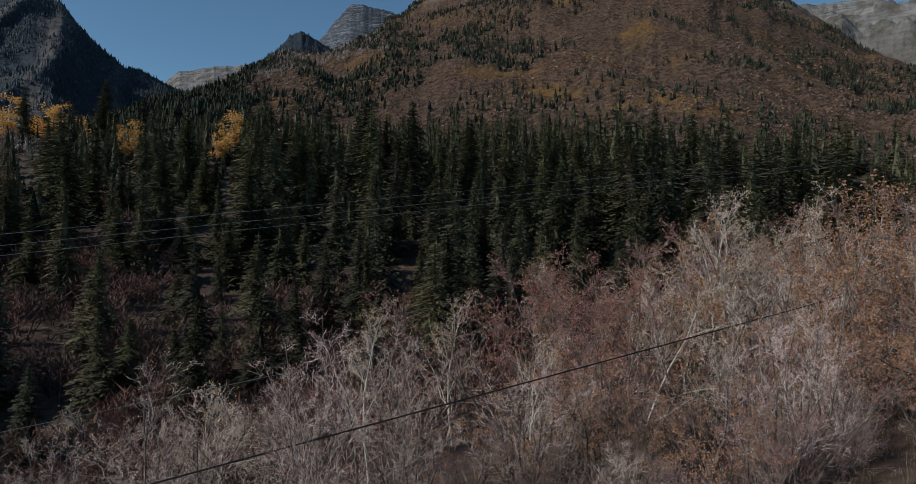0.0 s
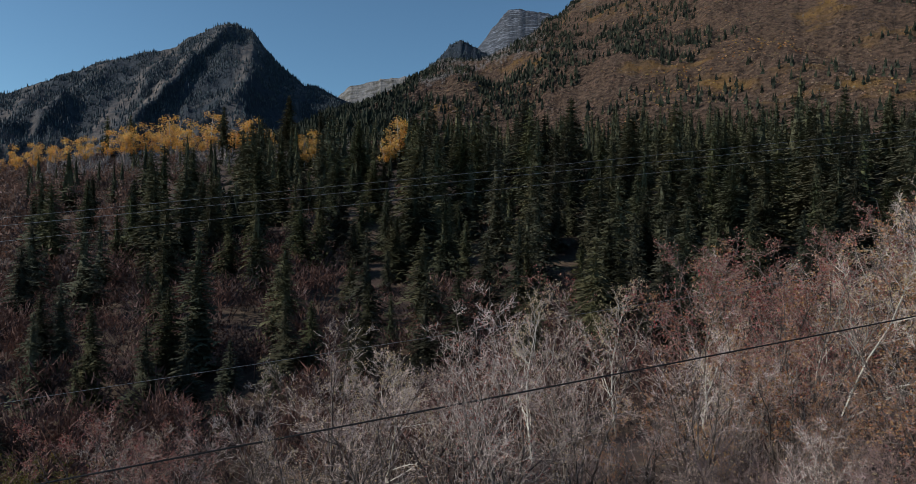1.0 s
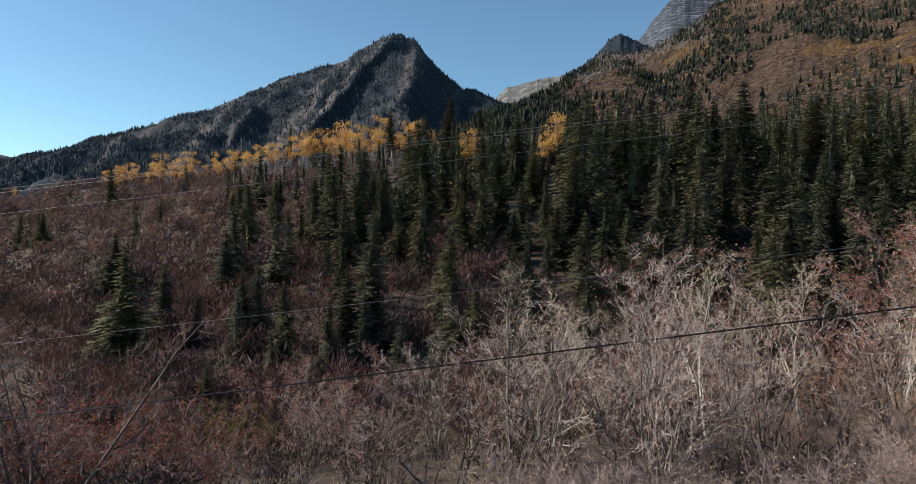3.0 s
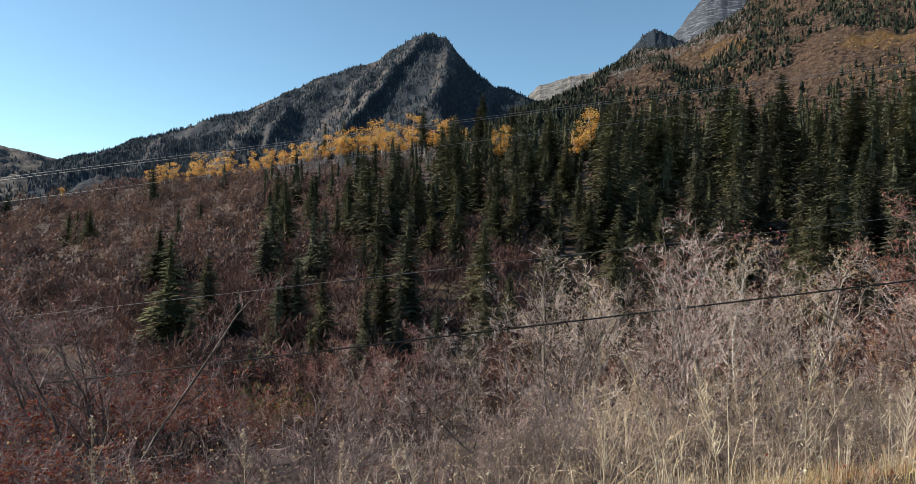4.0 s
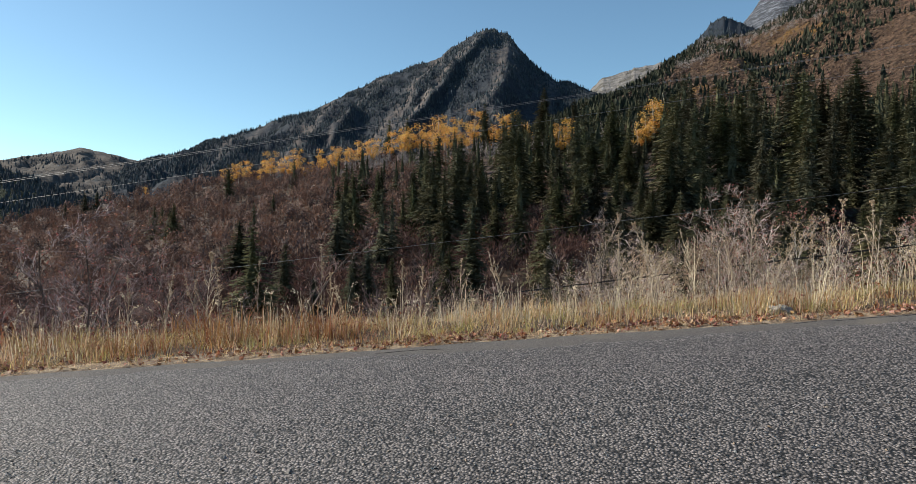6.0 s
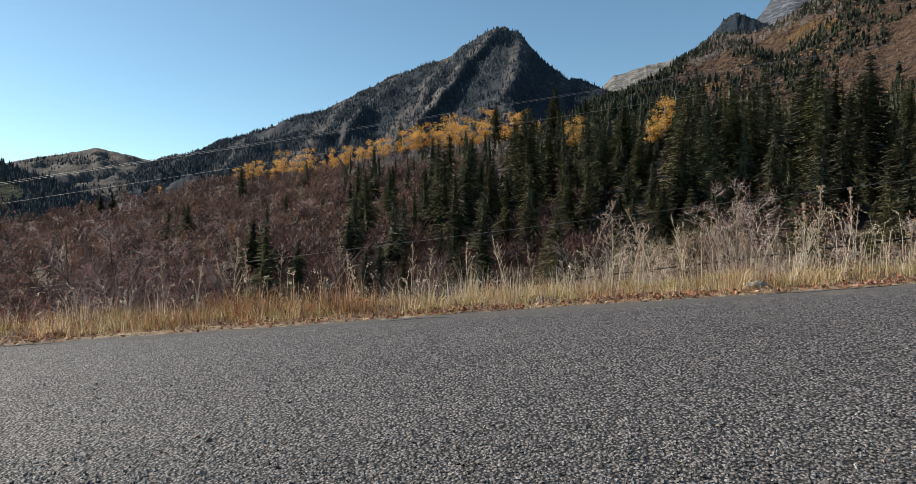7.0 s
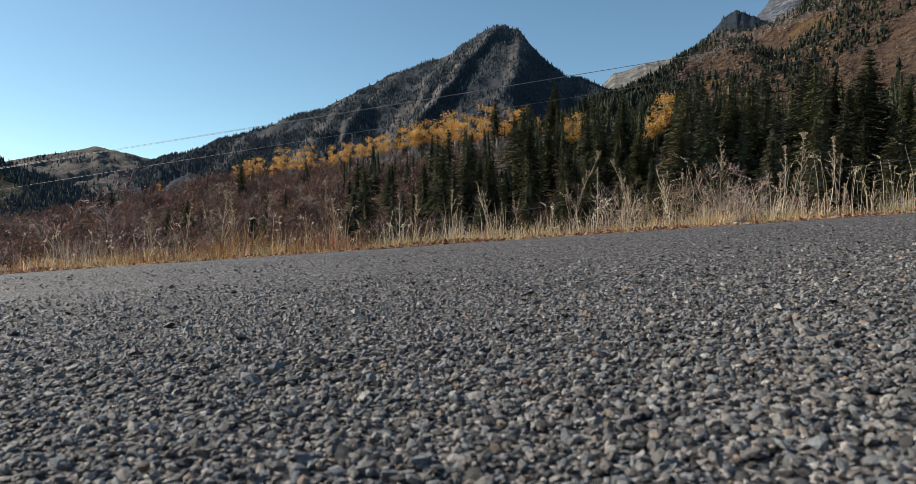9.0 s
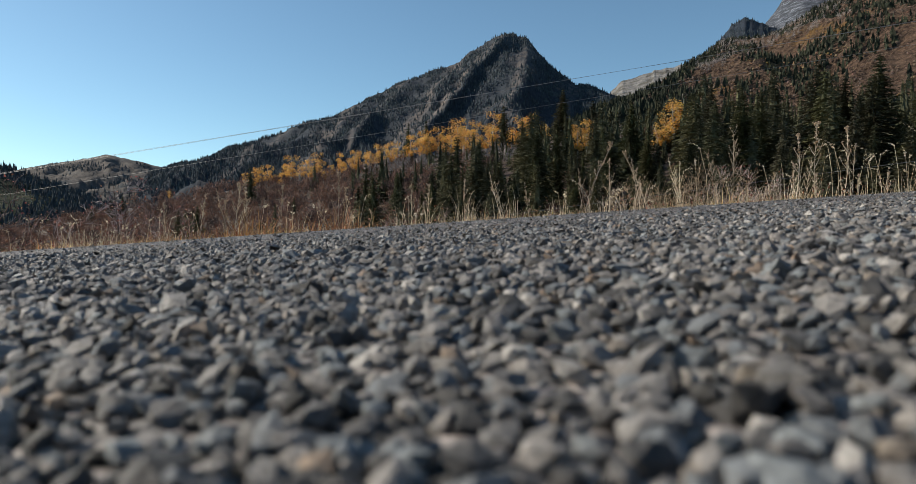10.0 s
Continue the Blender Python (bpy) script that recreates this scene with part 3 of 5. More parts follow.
build_mountain("snowy_peak", "grey rock peak dusted with snow in bands", (
    (21, 0.25, 3500), (24.5, 0.293, 3600), (26, 0.33, 3650), (27.3, 0.354, 3700), (28.3, 0.36, 3700), (29.2, 0.353, 3700), (30.1, 0.352, 3700), (33, 0.34, 3700), (38, 0.3, 3700)),
    (0.8, 0.6), M_SNOWY, 160, 60, 0.008, 7.7, 1.0)
build_mountain("grey_cliff_mountain", "sunlit grey cliffs behind the brown slope", (
    (58, 0.32, 2700), (62, 0.33, 2700), (65, 0.329, 2700), (66.5, 0.322, 2700), (68.2, 0.318, 2700), (70, 0.314, 2700), (72, 0.307, 2700), (78, 0.29, 2700), (92, 0.25, 2700)),
    (0.6, 0.2), M_CLIFF, 260, 110, 0.17, 8.8, 0.8)
face_brown = build_mountain("brown_mountainside", "broad brown autumn mountainside with rock bands above", (
    (3, 0.1, 430), (7, 0.135, 480), (10, 0.165, 560), (13.7, 0.2, 700), (17.7, 0.24, 850), (21.4, 0.272, 1000), (25.3, 0.277, 1050), (28, 0.303, 1150), (31.9, 0.352, 1300),
    (35.5, 0.4, 1400), (42, 0.45, 1500), (50, 0.46, 1500), (58, 0.42, 1450), (62, 0.37, 1420), (65, 0.322, 1400), (69, 0.257, 1300), (72, 0.228, 1200), (80, 0.2, 1100), (100, 0.17, 1000)),
    (0.25, 0.06), M_BROWN, 330, 110, 0.05, 3.3, 1.08)


# ---- trees ----
def fir_parts(seed, height, spread, whorls, arms, clumps):
    """Trunk and drooping fronds of a fir; each frond carries side sprays; base at the origin."""
    rnd = random.Random(seed)
    trunk, crown = Soup(), Soup()
    lean = (rnd.uniform(-0.012, 0.012), rnd.uniform(-0.012, 0.012))
    zs = [0, height * 0.3, height * 0.7, height]
    trunk.tube([(lean[0] * z, lean[1] * z, z) for z in zs], [height * 0.014, height * 0.011, height * 0.005, height * 0.0012], 5)
    gaps = [(rnd.random() * 6.28, rnd.uniform(0.1, 0.7), rnd.uniform(0.4, 0.75)) for k in range(4)]
    for w in range(whorls):
        t = (w + rnd.random() * 0.9) / whorls
        z = height * (0.06 + 0.93 * t)
        reach = spread * min(1.0, 0.6 + t * 4.0) * (1 - t) ** 0.95 * rnd.uniform(0.78, 1.14) + height * 0.013
        n_ = max(5, int(arms * (1 - 0.5 * t)))
        turn = rnd.random() * 6.28
        for k in range(n_):
            a = turn + 6.283 * k / n_ + rnd.uniform(-0.35, 0.35)
            rr = reach * rnd.uniform(0.7, 1.15)
            for ga, gt, gw in gaps:
                if abs(t - gt) < 0.12 and math.cos(a - ga) > gw:
                    rr *= 0.55
            rise = 0.45 * t - 0.34 + rnd.uniform(-0.12, 0.12)
            out = Vector((math.cos(a), math.sin(a), rise))
            side = Vector((-math.sin(a), math.cos(a), 0))
            root = Vector((lean[0] * z, lean[1] * z, z + rnd.uniform(-0.4, 0.4) * height / whorls))
            step = rr / clumps
            for c in range(clumps):
                u = (c + 0.35 + 0.4 * rnd.random()) / clumps
                p = root + out * rr * u + Vector((0, 0, -0.22 * rr * u * u))
                ln = rr * 0.32 * (1.15 - 0.5 * u) * rnd.uniform(0.7, 1.3) + height * 0.011
                for twin in (-1, 1):
                    tip = p + (out * rnd.uniform(0.55, 0.95) + side * twin * rnd.uniform(0.5, 0.9)) * ln + Vector((0, 0, rnd.uniform(-0.38, 0.12) * ln))
                    q = len(crown.v)
                    crown.v += [tuple(p - out * (step * 0.5 + 0.06) - side * twin * 0.04), tuple(p + out * (step * 0.45 + 0.06) + Vector((0, 0, rnd.uniform(-0.1, 0.1)))), tuple(tip)]
                    crown.f.append((q, q + 1, q + 2) if twin < 0 else (q, q + 2, q + 1))
    q, rings, sides = len(crown.v), 9, 9
    for w in range(rings):
        t = w / (rings - 1)
        for k in range(sides):
            a = 6.283 * (k + 0.5 * (w % 2)) / sides
            rr = (spread * min(1.0, 0.6 + t * 4.0) * (1 - t) ** 0.95 * 0.29 + height * 0.003) * rnd.uniform(0.5, 1.35)
            z = height * (0.07 + 0.88 * t) + rnd.uniform(-0.3, 0.3) * height / rings
            crown.v.append((rr * math.cos(a) + lean[0] * z, rr * math.sin(a) + lean[1] * z, z))
    crown.f += [(q + w * sides + k, q + w * sides + (k + 1) % sides, q + (w + 1) * sides + (k + 1) % sides, q + (w + 1) * sides + k) for w in range(rings - 1) for k in range(sides)]
    top = Vector((lean[0] * height, lean[1] * height, 0))
    crown.spike(top + Vector((0, 0, height * 0.93)), top + Vector((0, 0, height * 1.03)), height * 0.005)
    return trunk, crown


FIRS = []
for k, (h, sp, wh, ar, cl) in enumerate(((21, 5.2, 44, 14, 5), (17, 3.6, 40, 13, 4), (24, 6.0, 48, 15, 5), (15, 3.3, 36, 12, 4), (20, 4.1, 46, 13, 4))):
    base = empty("fir_tree")
    tr, cr = fir_parts(11 + k, h, sp, wh, ar, cl)
    tr.ob("trunk", M_BARK_FIR, base)
    cr.ob("crown", M_NEEDLE, base)
    tagged(base, "tall dark green fir on the far slope", "tree", group="firs of the far slope")
    FIRS.append((base, h))

FAR_FIR = [fir_parts(31 + k, h, sp, 23, 8, 2)[1] for k, (h, sp) in enumerate(((20, 5.2), (17, 3.7), (23, 5.9)))]


def joined(name, protos, places, mat, label, category, soft=False):
    """Many copies of small meshes, joined into one. places: x, y, z, scale, turn, kind."""
    vs, fs, off = [], [], 0
    arr = [(np.array(p.v), [tuple(q) for q in p.f]) for p in protos]
    for x, y, z, s, w, k in places:
        v, f = arr[k]
        c, sn = math.cos(w), math.sin(w)
        sx = s if np.isscalar(s) else s[0]
        sz = s if np.isscalar(s) else s[1]
        vs.append(np.column_stack([(v[:, 0] * c - v[:, 1] * sn) * sx + x, (v[:, 0] * sn + v[:, 1] * c) * sx + y, v[:, 2] * sz + z]))
        fs.extend(tuple(i + off for i in q) for q in f)
        off += len(v)
    return tagged(mesh_object(name, np.vstack(vs), fs, mat, None, soft), label, category, kind="stuff")


def polar(az, r):
    a = math.radians(az)
    return r * math.sin(a), r * math.cos(a)


def crown_limit(az, r):
    """How steeply one looks up to the treetops at a bearing; lower before the golden aspens that stand among the firs."""
    top = float(np.interp(az, (-40, -12, -5, 0, 4, 8.5, 13, 20, 35, 50, 60, 72, 80), (0.08, 0.1, 0.125, 0.142, 0.16, 0.198, 0.19, 0.222, 0.222, 0.23, 0.196, 0.172, 0.16)))
    if r < 206 and (abs(az - 17.3) < 1.3 or abs(az - 10.3) < 0.9):
        return top * (0.58 if az > 14 else 0.66)
    return top


def fir_share(az, r):
    """How much of the far slope the firs take at a bearing and distance."""
    if az > -3:
        return 1.0 if az > 8 or r < 225 else 0.25
    if az > -6:
        return 0.6 if r < 200 else 0.12
    if az > -10:
        return 0.1
    return 0.0


rnd = random.Random(5)
spots = []
grid = {}


def free(x, y, gap):
    cx, cy = int(x // 8), int(y // 8)
    for i in (-1, 0, 1):
        for j in (-1, 0, 1):
            for px, py in grid.get((cx + i, cy + j), ()):
                if (px - x) ** 2 + (py - y) ** 2 < gap * gap:
                    return False
    grid.setdefault((cx, cy), []).append((x, y))
    return True


for k in range(12000):
    az = rnd.uniform(-12, 80)
    r = math.sqrt(rnd.uniform(56 ** 2, 275 ** 2))
    x, y = polar(az, r)
    if y < 48 - 0.1 * x + 5 or rnd.random() > fir_share(az, r) or (185 < r < 206 and (abs(az - 17.3) < 1.4 or abs(az - 10.3) < 0.9)):
        continue
    if free(x, y, (1.2 if az < 9 else 1.0) * rnd.uniform(4.6, 9.6) * (0.9 if r < 115 else 1.15)):
        spots.append((r, x, y))
spots.sort()
near_firs, far_firs = spots[:260], spots[260:]
for i, (r, x, y) in enumerate(near_firs):
    base, h = FIRS[i % 5]
    gz = float(ground_z(x, y)) - 0.15
    s = min(24.0, max(5.0, r * rnd.choice((rnd.uniform(0.07, 0.12), rnd.uniform(0.11, 0.16), rnd.uniform(0.14, 0.2))))) / h
    s = min(s, max(0.3, (crown_limit(math.degrees(math.atan2(x, y)), r) * r - gz) / h * rnd.choice((rnd.uniform(0.5, 0.8), rnd.uniform(0.7, 1.0), rnd.uniform(0.9, 1.15)))))
    m = Matrix.LocRotScale((x, y, gz), Euler((0, 0, rnd.random() * 6.28)), (s * rnd.uniform(0.95, 1.4), s * rnd.uniform(0.95, 1.4), s))
    if i < 5:
        base.matrix_world = m
    else:
        ob = copy_thing(base, Matrix())
        ob.matrix_world = m
far_places = []
for i, (r, x, y) in enumerate(far_firs):
    gz = float(ground_z(x, y)) - 0.15
    s = min(rnd.uniform(0.55, 1.1), max(0.3, (crown_limit(math.degrees(math.atan2(x, y)), r) * r - gz) / 21 * rnd.choice((rnd.uniform(0.5, 0.8), rnd.uniform(0.7, 1.0), rnd.uniform(0.88, 1.25)))))
    far_places.append((x, y, gz, (s * rnd.uniform(1.0, 1.5), s), rnd.random() * 6.28, i % 3))
joined("fir_forest", FAR_FIR, far_places,
       M_NEEDLE_FAR, "dense dark firs higher on the far slope", "forest")


def scrub_clump(seed, count, size, squash=0.75, bold=1.0):
    """A leafless thicket: many fine upright slivers filling a ragged dome."""
    rn = random.Random(seed)
    s = Soup()
    lobes = [(rn.gauss(0, 0.45), rn.gauss(0, 0.45), rn.uniform(0.2, 0.75), rn.uniform(0.4, 0.75)) for k in range(6)]
    for k in range(count):
        lx, ly, lz, lr = rn.choice(lobes)
        d = Vector((rn.gauss(0, 1), rn.gauss(0, 1), abs(rn.gauss(0.2, 0.8)))).normalized() * lr * rn.random() ** (0.4 / bold)
        p = Vector((lx, ly, lz)) + d
        q = p + (d.normalized() * 0.6 + Vector((rn.gauss(0, 0.5), rn.gauss(0, 0.5), 0.4))) * rn.uniform(0.1, 0.26)
        side = Vector((rn.gauss(0, 1), rn.gauss(0, 1), rn.gauss(0, 0.5))).normalized() * rn.uniform(0.014, 0.042) * bold
        i = len(s.v)
        for w in (p - side, p + side, q):
            s.v.append((w.x * size, w.y * size, max(0, w.z) * size * squash))
        s.f.append((i, i + 1, i + 2))
    for k in range(5):
        lx, ly, lz, lr = rn.choice(lobes)
        s.spike((lx * 0.2 * size, ly * 0.2 * size, -0.1), (lx * size, ly * size, (lz + lr) * size * squash), 0.03 * size)
    return s


def scrub_dome(seed, count):
    """A far maple shrub: rounded lobes of twig sprays that face outwards, with fine tips standing out of them."""
    rn = random.Random(seed)
    s = Soup()
    lobes = [(rn.gauss(0, 0.4), rn.gauss(0, 0.4), rn.uniform(0.25, 0.8), rn.uniform(0.32, 0.6)) for k in range(6)]
    for k in range(count):
        lx, ly, lz, lr = rn.choice(lobes)
        d = Vector((rn.gauss(0, 1), rn.gauss(0, 1), rn.gauss(0.45, 0.8))).normalized()
        p = Vector((lx, ly, lz)) + d * lr * rn.uniform(0.7, 1.08)
        a = (d + Vector((rn.gauss(0, 0.45), rn.gauss(0, 0.45), rn.gauss(0, 0.45)))).normalized().orthogonal().normalized()
        a = Matrix.Rotation(rn.random() * 6.28, 3, d) @ a
        b = d.cross(a)
        fine = k % 3 == 0
        w, ln = (rn.uniform(0.01, 0.02), rn.uniform(0.14, 0.3)) if fine else (rn.uniform(0.045, 0.095), rn.uniform(0.1, 0.2))
        tip = p + (d * rn.uniform(0.5, 1.0) + Vector((0, 0, 0.3))) * ln if fine else p + (a + d * rn.uniform(-0.1, 0.5)) * ln
        i = len(s.v)
        for q in (p - b * w, p + b * w, tip):
            s.v.append((q.x, q.y, max(-0.05, q.z)))
        s.f.append((i, i + 1, i + 2))
    return s


SCRUB = [scrub_dome(51 + k, 300) for k in range(5)]
places = []
for k in range(9000):
    az = rnd.uniform(-44, 30) if rnd.random() < 0.85 else rnd.uniform(30, 78)
    r = math.sqrt(rnd.uniform(58 ** 2, 300 ** 2))
    x, y = polar(az, r)
    low = r < 105
    if y < 52 - 0.1 * x or (az > -3 and not low and (r < 235 or rnd.random() < 0.6) and rnd.random() > (0.3 if az < 9 else 0.05)) or (az > -3 and rnd.random() < 0.5):
        continue
    if r < 100:
        continue
    s = rnd.choice((rnd.uniform(1.5, 2.4), rnd.uniform(2.2, 3.8)))
    if not free(x, y, s * 0.95):
        continue
    places.append((x, y, float(ground_z(x, y)) - 0.2, (s, s * rnd.uniform(1.1, 1.7)), rnd.random() * 6.28, k % 5))
places = places[:1250]
joined("hillside_scrub", SCRUB, places, M_SCRUB, "dense leafless brown maple scrub on the hillside", "scrub")


# golden aspens along the crest
def aspen_parts(seed, height, leaves, crown_size):
    rn = random.Random(seed)
    tr, cr = Soup(), Soup()
    bend = [(0, 0, 0), (rn.gauss(0, 0.12), rn.gauss(0, 0.12), height * 0.35), (rn.gauss(0, 0.25), rn.gauss(0, 0.25), height * 0.7), (rn.gauss(0, 0.3), rn.gauss(0, 0.3), height)]
    tr.tube(bend, [height * 0.012, height * 0.009, height * 0.006, height * 0.002], 5)
    blobs = []
    for k in range(13):
        z = height * rn.uniform(0.36, 0.98)
        w = crown_size * (1.15 - abs(z / height - 0.65) * 1.6)
        a = rn.random() * 6.28
        p = (math.cos(a) * w * rn.random(), math.sin(a) * w * rn.random(), z)
        tr.spike((0, 0, z - height * 0.12), p, height * 0.004)
        blobs.append((p, crown_size * rn.uniform(0.3, 0.55)))
    for k in range(leaves):
        p, s = rn.choice(blobs)
        d = Vector((rn.gauss(0, 1), rn.gauss(0, 1), rn.gauss(0, 1))).normalized() * s * rn.random() ** 0.5
        cr.leaf(Vector(p) + d, rn.uniform(0.22, 0.42), rn)
    return tr, cr


ASPENS = []
for k in range(3):
    base = empty("aspen_tree")
    tr, cr = aspen_parts(71 + k, 11, 900, 2.3)
    tr.ob("trunk", M_BARK_WHITE, base)
    cr.ob("crown", M_LEAF_GOLD, base)
    tagged(base, "golden autumn aspen along the hill crest", "tree", group="aspens of the crest")
    ASPENS.append(base)
rn_a = random.Random(8)
ASPEN_SPOTS = [(-24.5, 300, 0.5), (9.9, 208, 1.0), (10.6, 211, 1.1), (16.5, 204, 0.8), (17.1, 206, 0.9), (17.8, 212, 1.3), (18.3, 214, 1.4)]
ASPEN_SPOTS += [(-18.6 + 0.42 * k + rn_a.uniform(-0.25, 0.25), rn_a.uniform(262, 288), rn_a.uniform(0.5, 1.1) + (0.25 if k > 26 else 0) + (0.3 if k > 38 else 0)) for k in range(62) if k % 7 not in (3, 6)]
for count, (az, r, s) in enumerate(ASPEN_SPOTS):
    x, y = polar(az, r)
    gz = float(ground_z(x, y))
    m = Matrix.LocRotScale((x, y, gz - 0.1), Euler((0, 0, az)), (s * 1.4, s * 1.4, s * 1.1))
    if count < 3:
        ASPENS[count].matrix_world = m
    else:
        copy_thing(ASPENS[count % 3], Matrix()).matrix_world = m


# bare grey aspens among the golden ones
BARE_STAND = [scrub_dome(81 + k, 200) for k in range(4)]
places = []
for k in range(260):
    az, r = rn_a.uniform(-9, 15), rn_a.uniform(228, 288)
    x, y = polar(az, r)
    w = rn_a.uniform(1.2, 2.2)
    places.append((x, y, float(ground_z(x, y)) - 0.2, (w, w * rn_a.uniform(2.2, 3.6)), rn_a.random() * 6.28, k % 4))
joined("bare_aspens", BARE_STAND, places, M_GREY_STAND, "leafless pale grey aspens along the hill crest", "forest")


# conifers and scrub on the mountains
def mini_fir(seed):
    rn = random.Random(seed)
    s = Soup()
    for z, w, tall in ((0.02, 0.2, 0.5), (0.26, 0.16, 0.45), (0.5, 0.11, 0.5)):
        q = len(s.v)
        turn = rn.random() * 6.28
        for k in range(6):
            a = turn + 1.0472 * k
            rr = w * (1.25 if k % 2 else 0.55) * rn.uniform(0.8, 1.2)
            s.v.append((rr * math.cos(a), rr * math.sin(a), z + rn.uniform(-0.07, 0.05)))
        s.v.append((rn.uniform(-0.02, 0.02), rn.uniform(-0.02, 0.02), z + tall))
        s.f += [(q + k, q + (k + 1) % 6, q + 6) for k in range(6)]
    return s


MINI = [mini_fir(91 + k) for k in range(4)]


def dot_fir(seed):
    """The plainest fir, for the farthest woods: two ragged cones."""
    rn = random.Random(seed)
    s = Soup()
    for z, w, tall in ((0.0, 0.2, 0.7), (0.38, 0.13, 0.62)):
        q, turn = len(s.v), rn.random() * 6.28
        s.v += [(w * rn.uniform(0.7, 1.3) * math.cos(turn + 1.571 * k), w * rn.uniform(0.7, 1.3) * math.sin(turn + 1.571 * k), z + rn.uniform(-0.05, 0.05)) for k in range(4)]
        s.v.append((0, 0, z + tall))
        s.f += [(q + k, q + (k + 1) % 4, q + 4) for k in range(4)]
    return s


DOTS = [dot_fir(191 + k) for k in range(4)]


def wooded(name, face, tries, keep, lo, hi, label, seed, rise=0.95, mat=M_NEEDLE_HAZE, reach=1.0, shapes=MINI):
    rn = random.Random(seed)
    out = []
    for k in range(tries):
        s, t = rn.random() * reach, rn.random() ** 0.8
        p = face(s, t * rise)
        if keep(s, t, p, rn):
            h = rn.uniform(lo, hi)
            out.append((p[0], p[1], p[2] - h * 0.08, (h * rn.uniform(0.8, 1.2), h), rn.random() * 6.28, k % 4))
    return joined(name, shapes, out, mat, label, "forest")


def patchy(size, level):
    def keep(s, t, p, rn):
        return noise.fractal((p[0] / size, p[1] / size, p[2] / size), 0.9, 2.0, 4) + rn.uniform(-0.15, 0.15) > level
    return keep


def peak_keep(s, t, p, rn):
    """Close woods, thinner towards the top, with open ground on the sunny side of each rib."""
    az = math.degrees(math.atan2(p[0], p[1]))
    if t < 0.3:
        return False
    for a0, k, wide, bulge in PEAK_RIBS:
        x = (az - a0 + k * (1 - t)) / wide
        if -1.5 < x < -0.1 and rn.random() < 0.72 * min(1.0, max(0.0, 1.3 * noise.noise((az * 0.7, t * 9, a0)) + 0.75)):
            return False
    n_ = noise.fractal((p[0] / 110, p[1] / 110, p[2] / 110), 0.9, 2.0, 4)
    return n_ + rn.uniform(-0.3, 0.3) > (-0.45 if t < 0.8 else -0.1 if az < 4 else -0.35)


wooded("peak_firs", face_peak, 34000, peak_keep, 6, 15, "dark firs scattered over the rocky peak", 3, 1.0, M_NEEDLE_HAZE, 1.0, DOTS)
wooded("hill_firs", face_dark_hill, 6500, patchy(120, -0.4), 6, 11, "dark firs covering the shaded hill", 4, 1.0, M_NEEDLE_HAZE, 1.0, DOTS)
wooded("shoulder_firs", face_shoulder, 4000, patchy(150, -0.5), 6, 13, "dark firs over the shaded shoulder peak", 7, 1.0, M_NEEDLE_HAZE, 1.0, DOTS)
wooded("far_hill_firs", face_far_hill, 5000, patchy(260, 0.1), 9, 17, "dark fir patches on the far hill", 5, 0.9, M_NEEDLE_HAZE, 1.0, DOTS)


def brown_keep(s, t, p, rn):
    az = math.degrees(math.atan2(p[0], p[1]))
    if t < 0.18:
        return rn.random() < 0.25
    n_ = noise.fractal((p[0] / 120, p[1] / 120, p[2] / 90 + 3.0), 0.9, 2.0, 4)
    level = 0.22
    # added clump of close firs, standing in for the shade of a hollow
    if 30.5 < az < 33.5 and 0.24 < p[2] / math.hypot(p[0], p[1]) < 0.27:
        return True
    el = p[2] / math.hypot(p[0], p[1])
    if 26 < az < 43 and el > float(np.interp(az, (26, 34, 38, 43), (0.322, 0.312, 0.28, 0.27))):
        return n_ + rn.uniform(-0.12, 0.12) > -0.3
    if az < 19:
        level = -0.25 if t > 0.3 else 0.1
    elif az < 33:
        level = -0.12 if t > 0.45 else 0.1
    elif 64 < az:
        level = -0.05 if t > 0.25 else 0.5
    elif t > 0.62:
        level = -0.03
    return n_ + rn.uniform(-0.12, 0.12) > level


wooded("mountainside_firs", face_brown, 26000, brown_keep, 5, 10.5, "dark firs in patches on the brown mountainside, one clump standing in for a shaded hollow", 6, 0.97, M_NEEDLE_DEEP, 0.82)


def grey_stand():
    """Leafless pale aspens standing close on the mountainside."""
    rn = random.Random(44)
    kinds, out = [scrub_dome(181 + k, 90) for k in range(4)], []
    for k in range(60000):
        p = face_brown(rn.uniform(0.12, 0.36), rn.uniform(0.2, 0.95))
        az, el = math.degrees(math.atan2(p[0], p[1])), p[2] / math.hypot(p[0], p[1])
        low = 0.236 + 0.0055 * (az - 20)
        if not (19.5 < az < 30.5 and low < el < low + 0.034) or noise.noise((az * 0.8, el * 60, 2.0)) < rn.uniform(-0.4, 0.3):
            continue
        w = rn.uniform(1.4, 2.6)
        out.append((p[0], p[1], p[2] - 0.4, (w, w * rn.uniform(1.7, 3.0)), rn.random() * 6.28, k % 4))
        if len(out) > 900:
            break
    joined("aspen_stand", kinds, out, M_GREY_STAND, "leafless pale grey aspens on the mountainside", "forest")


grey_stand()


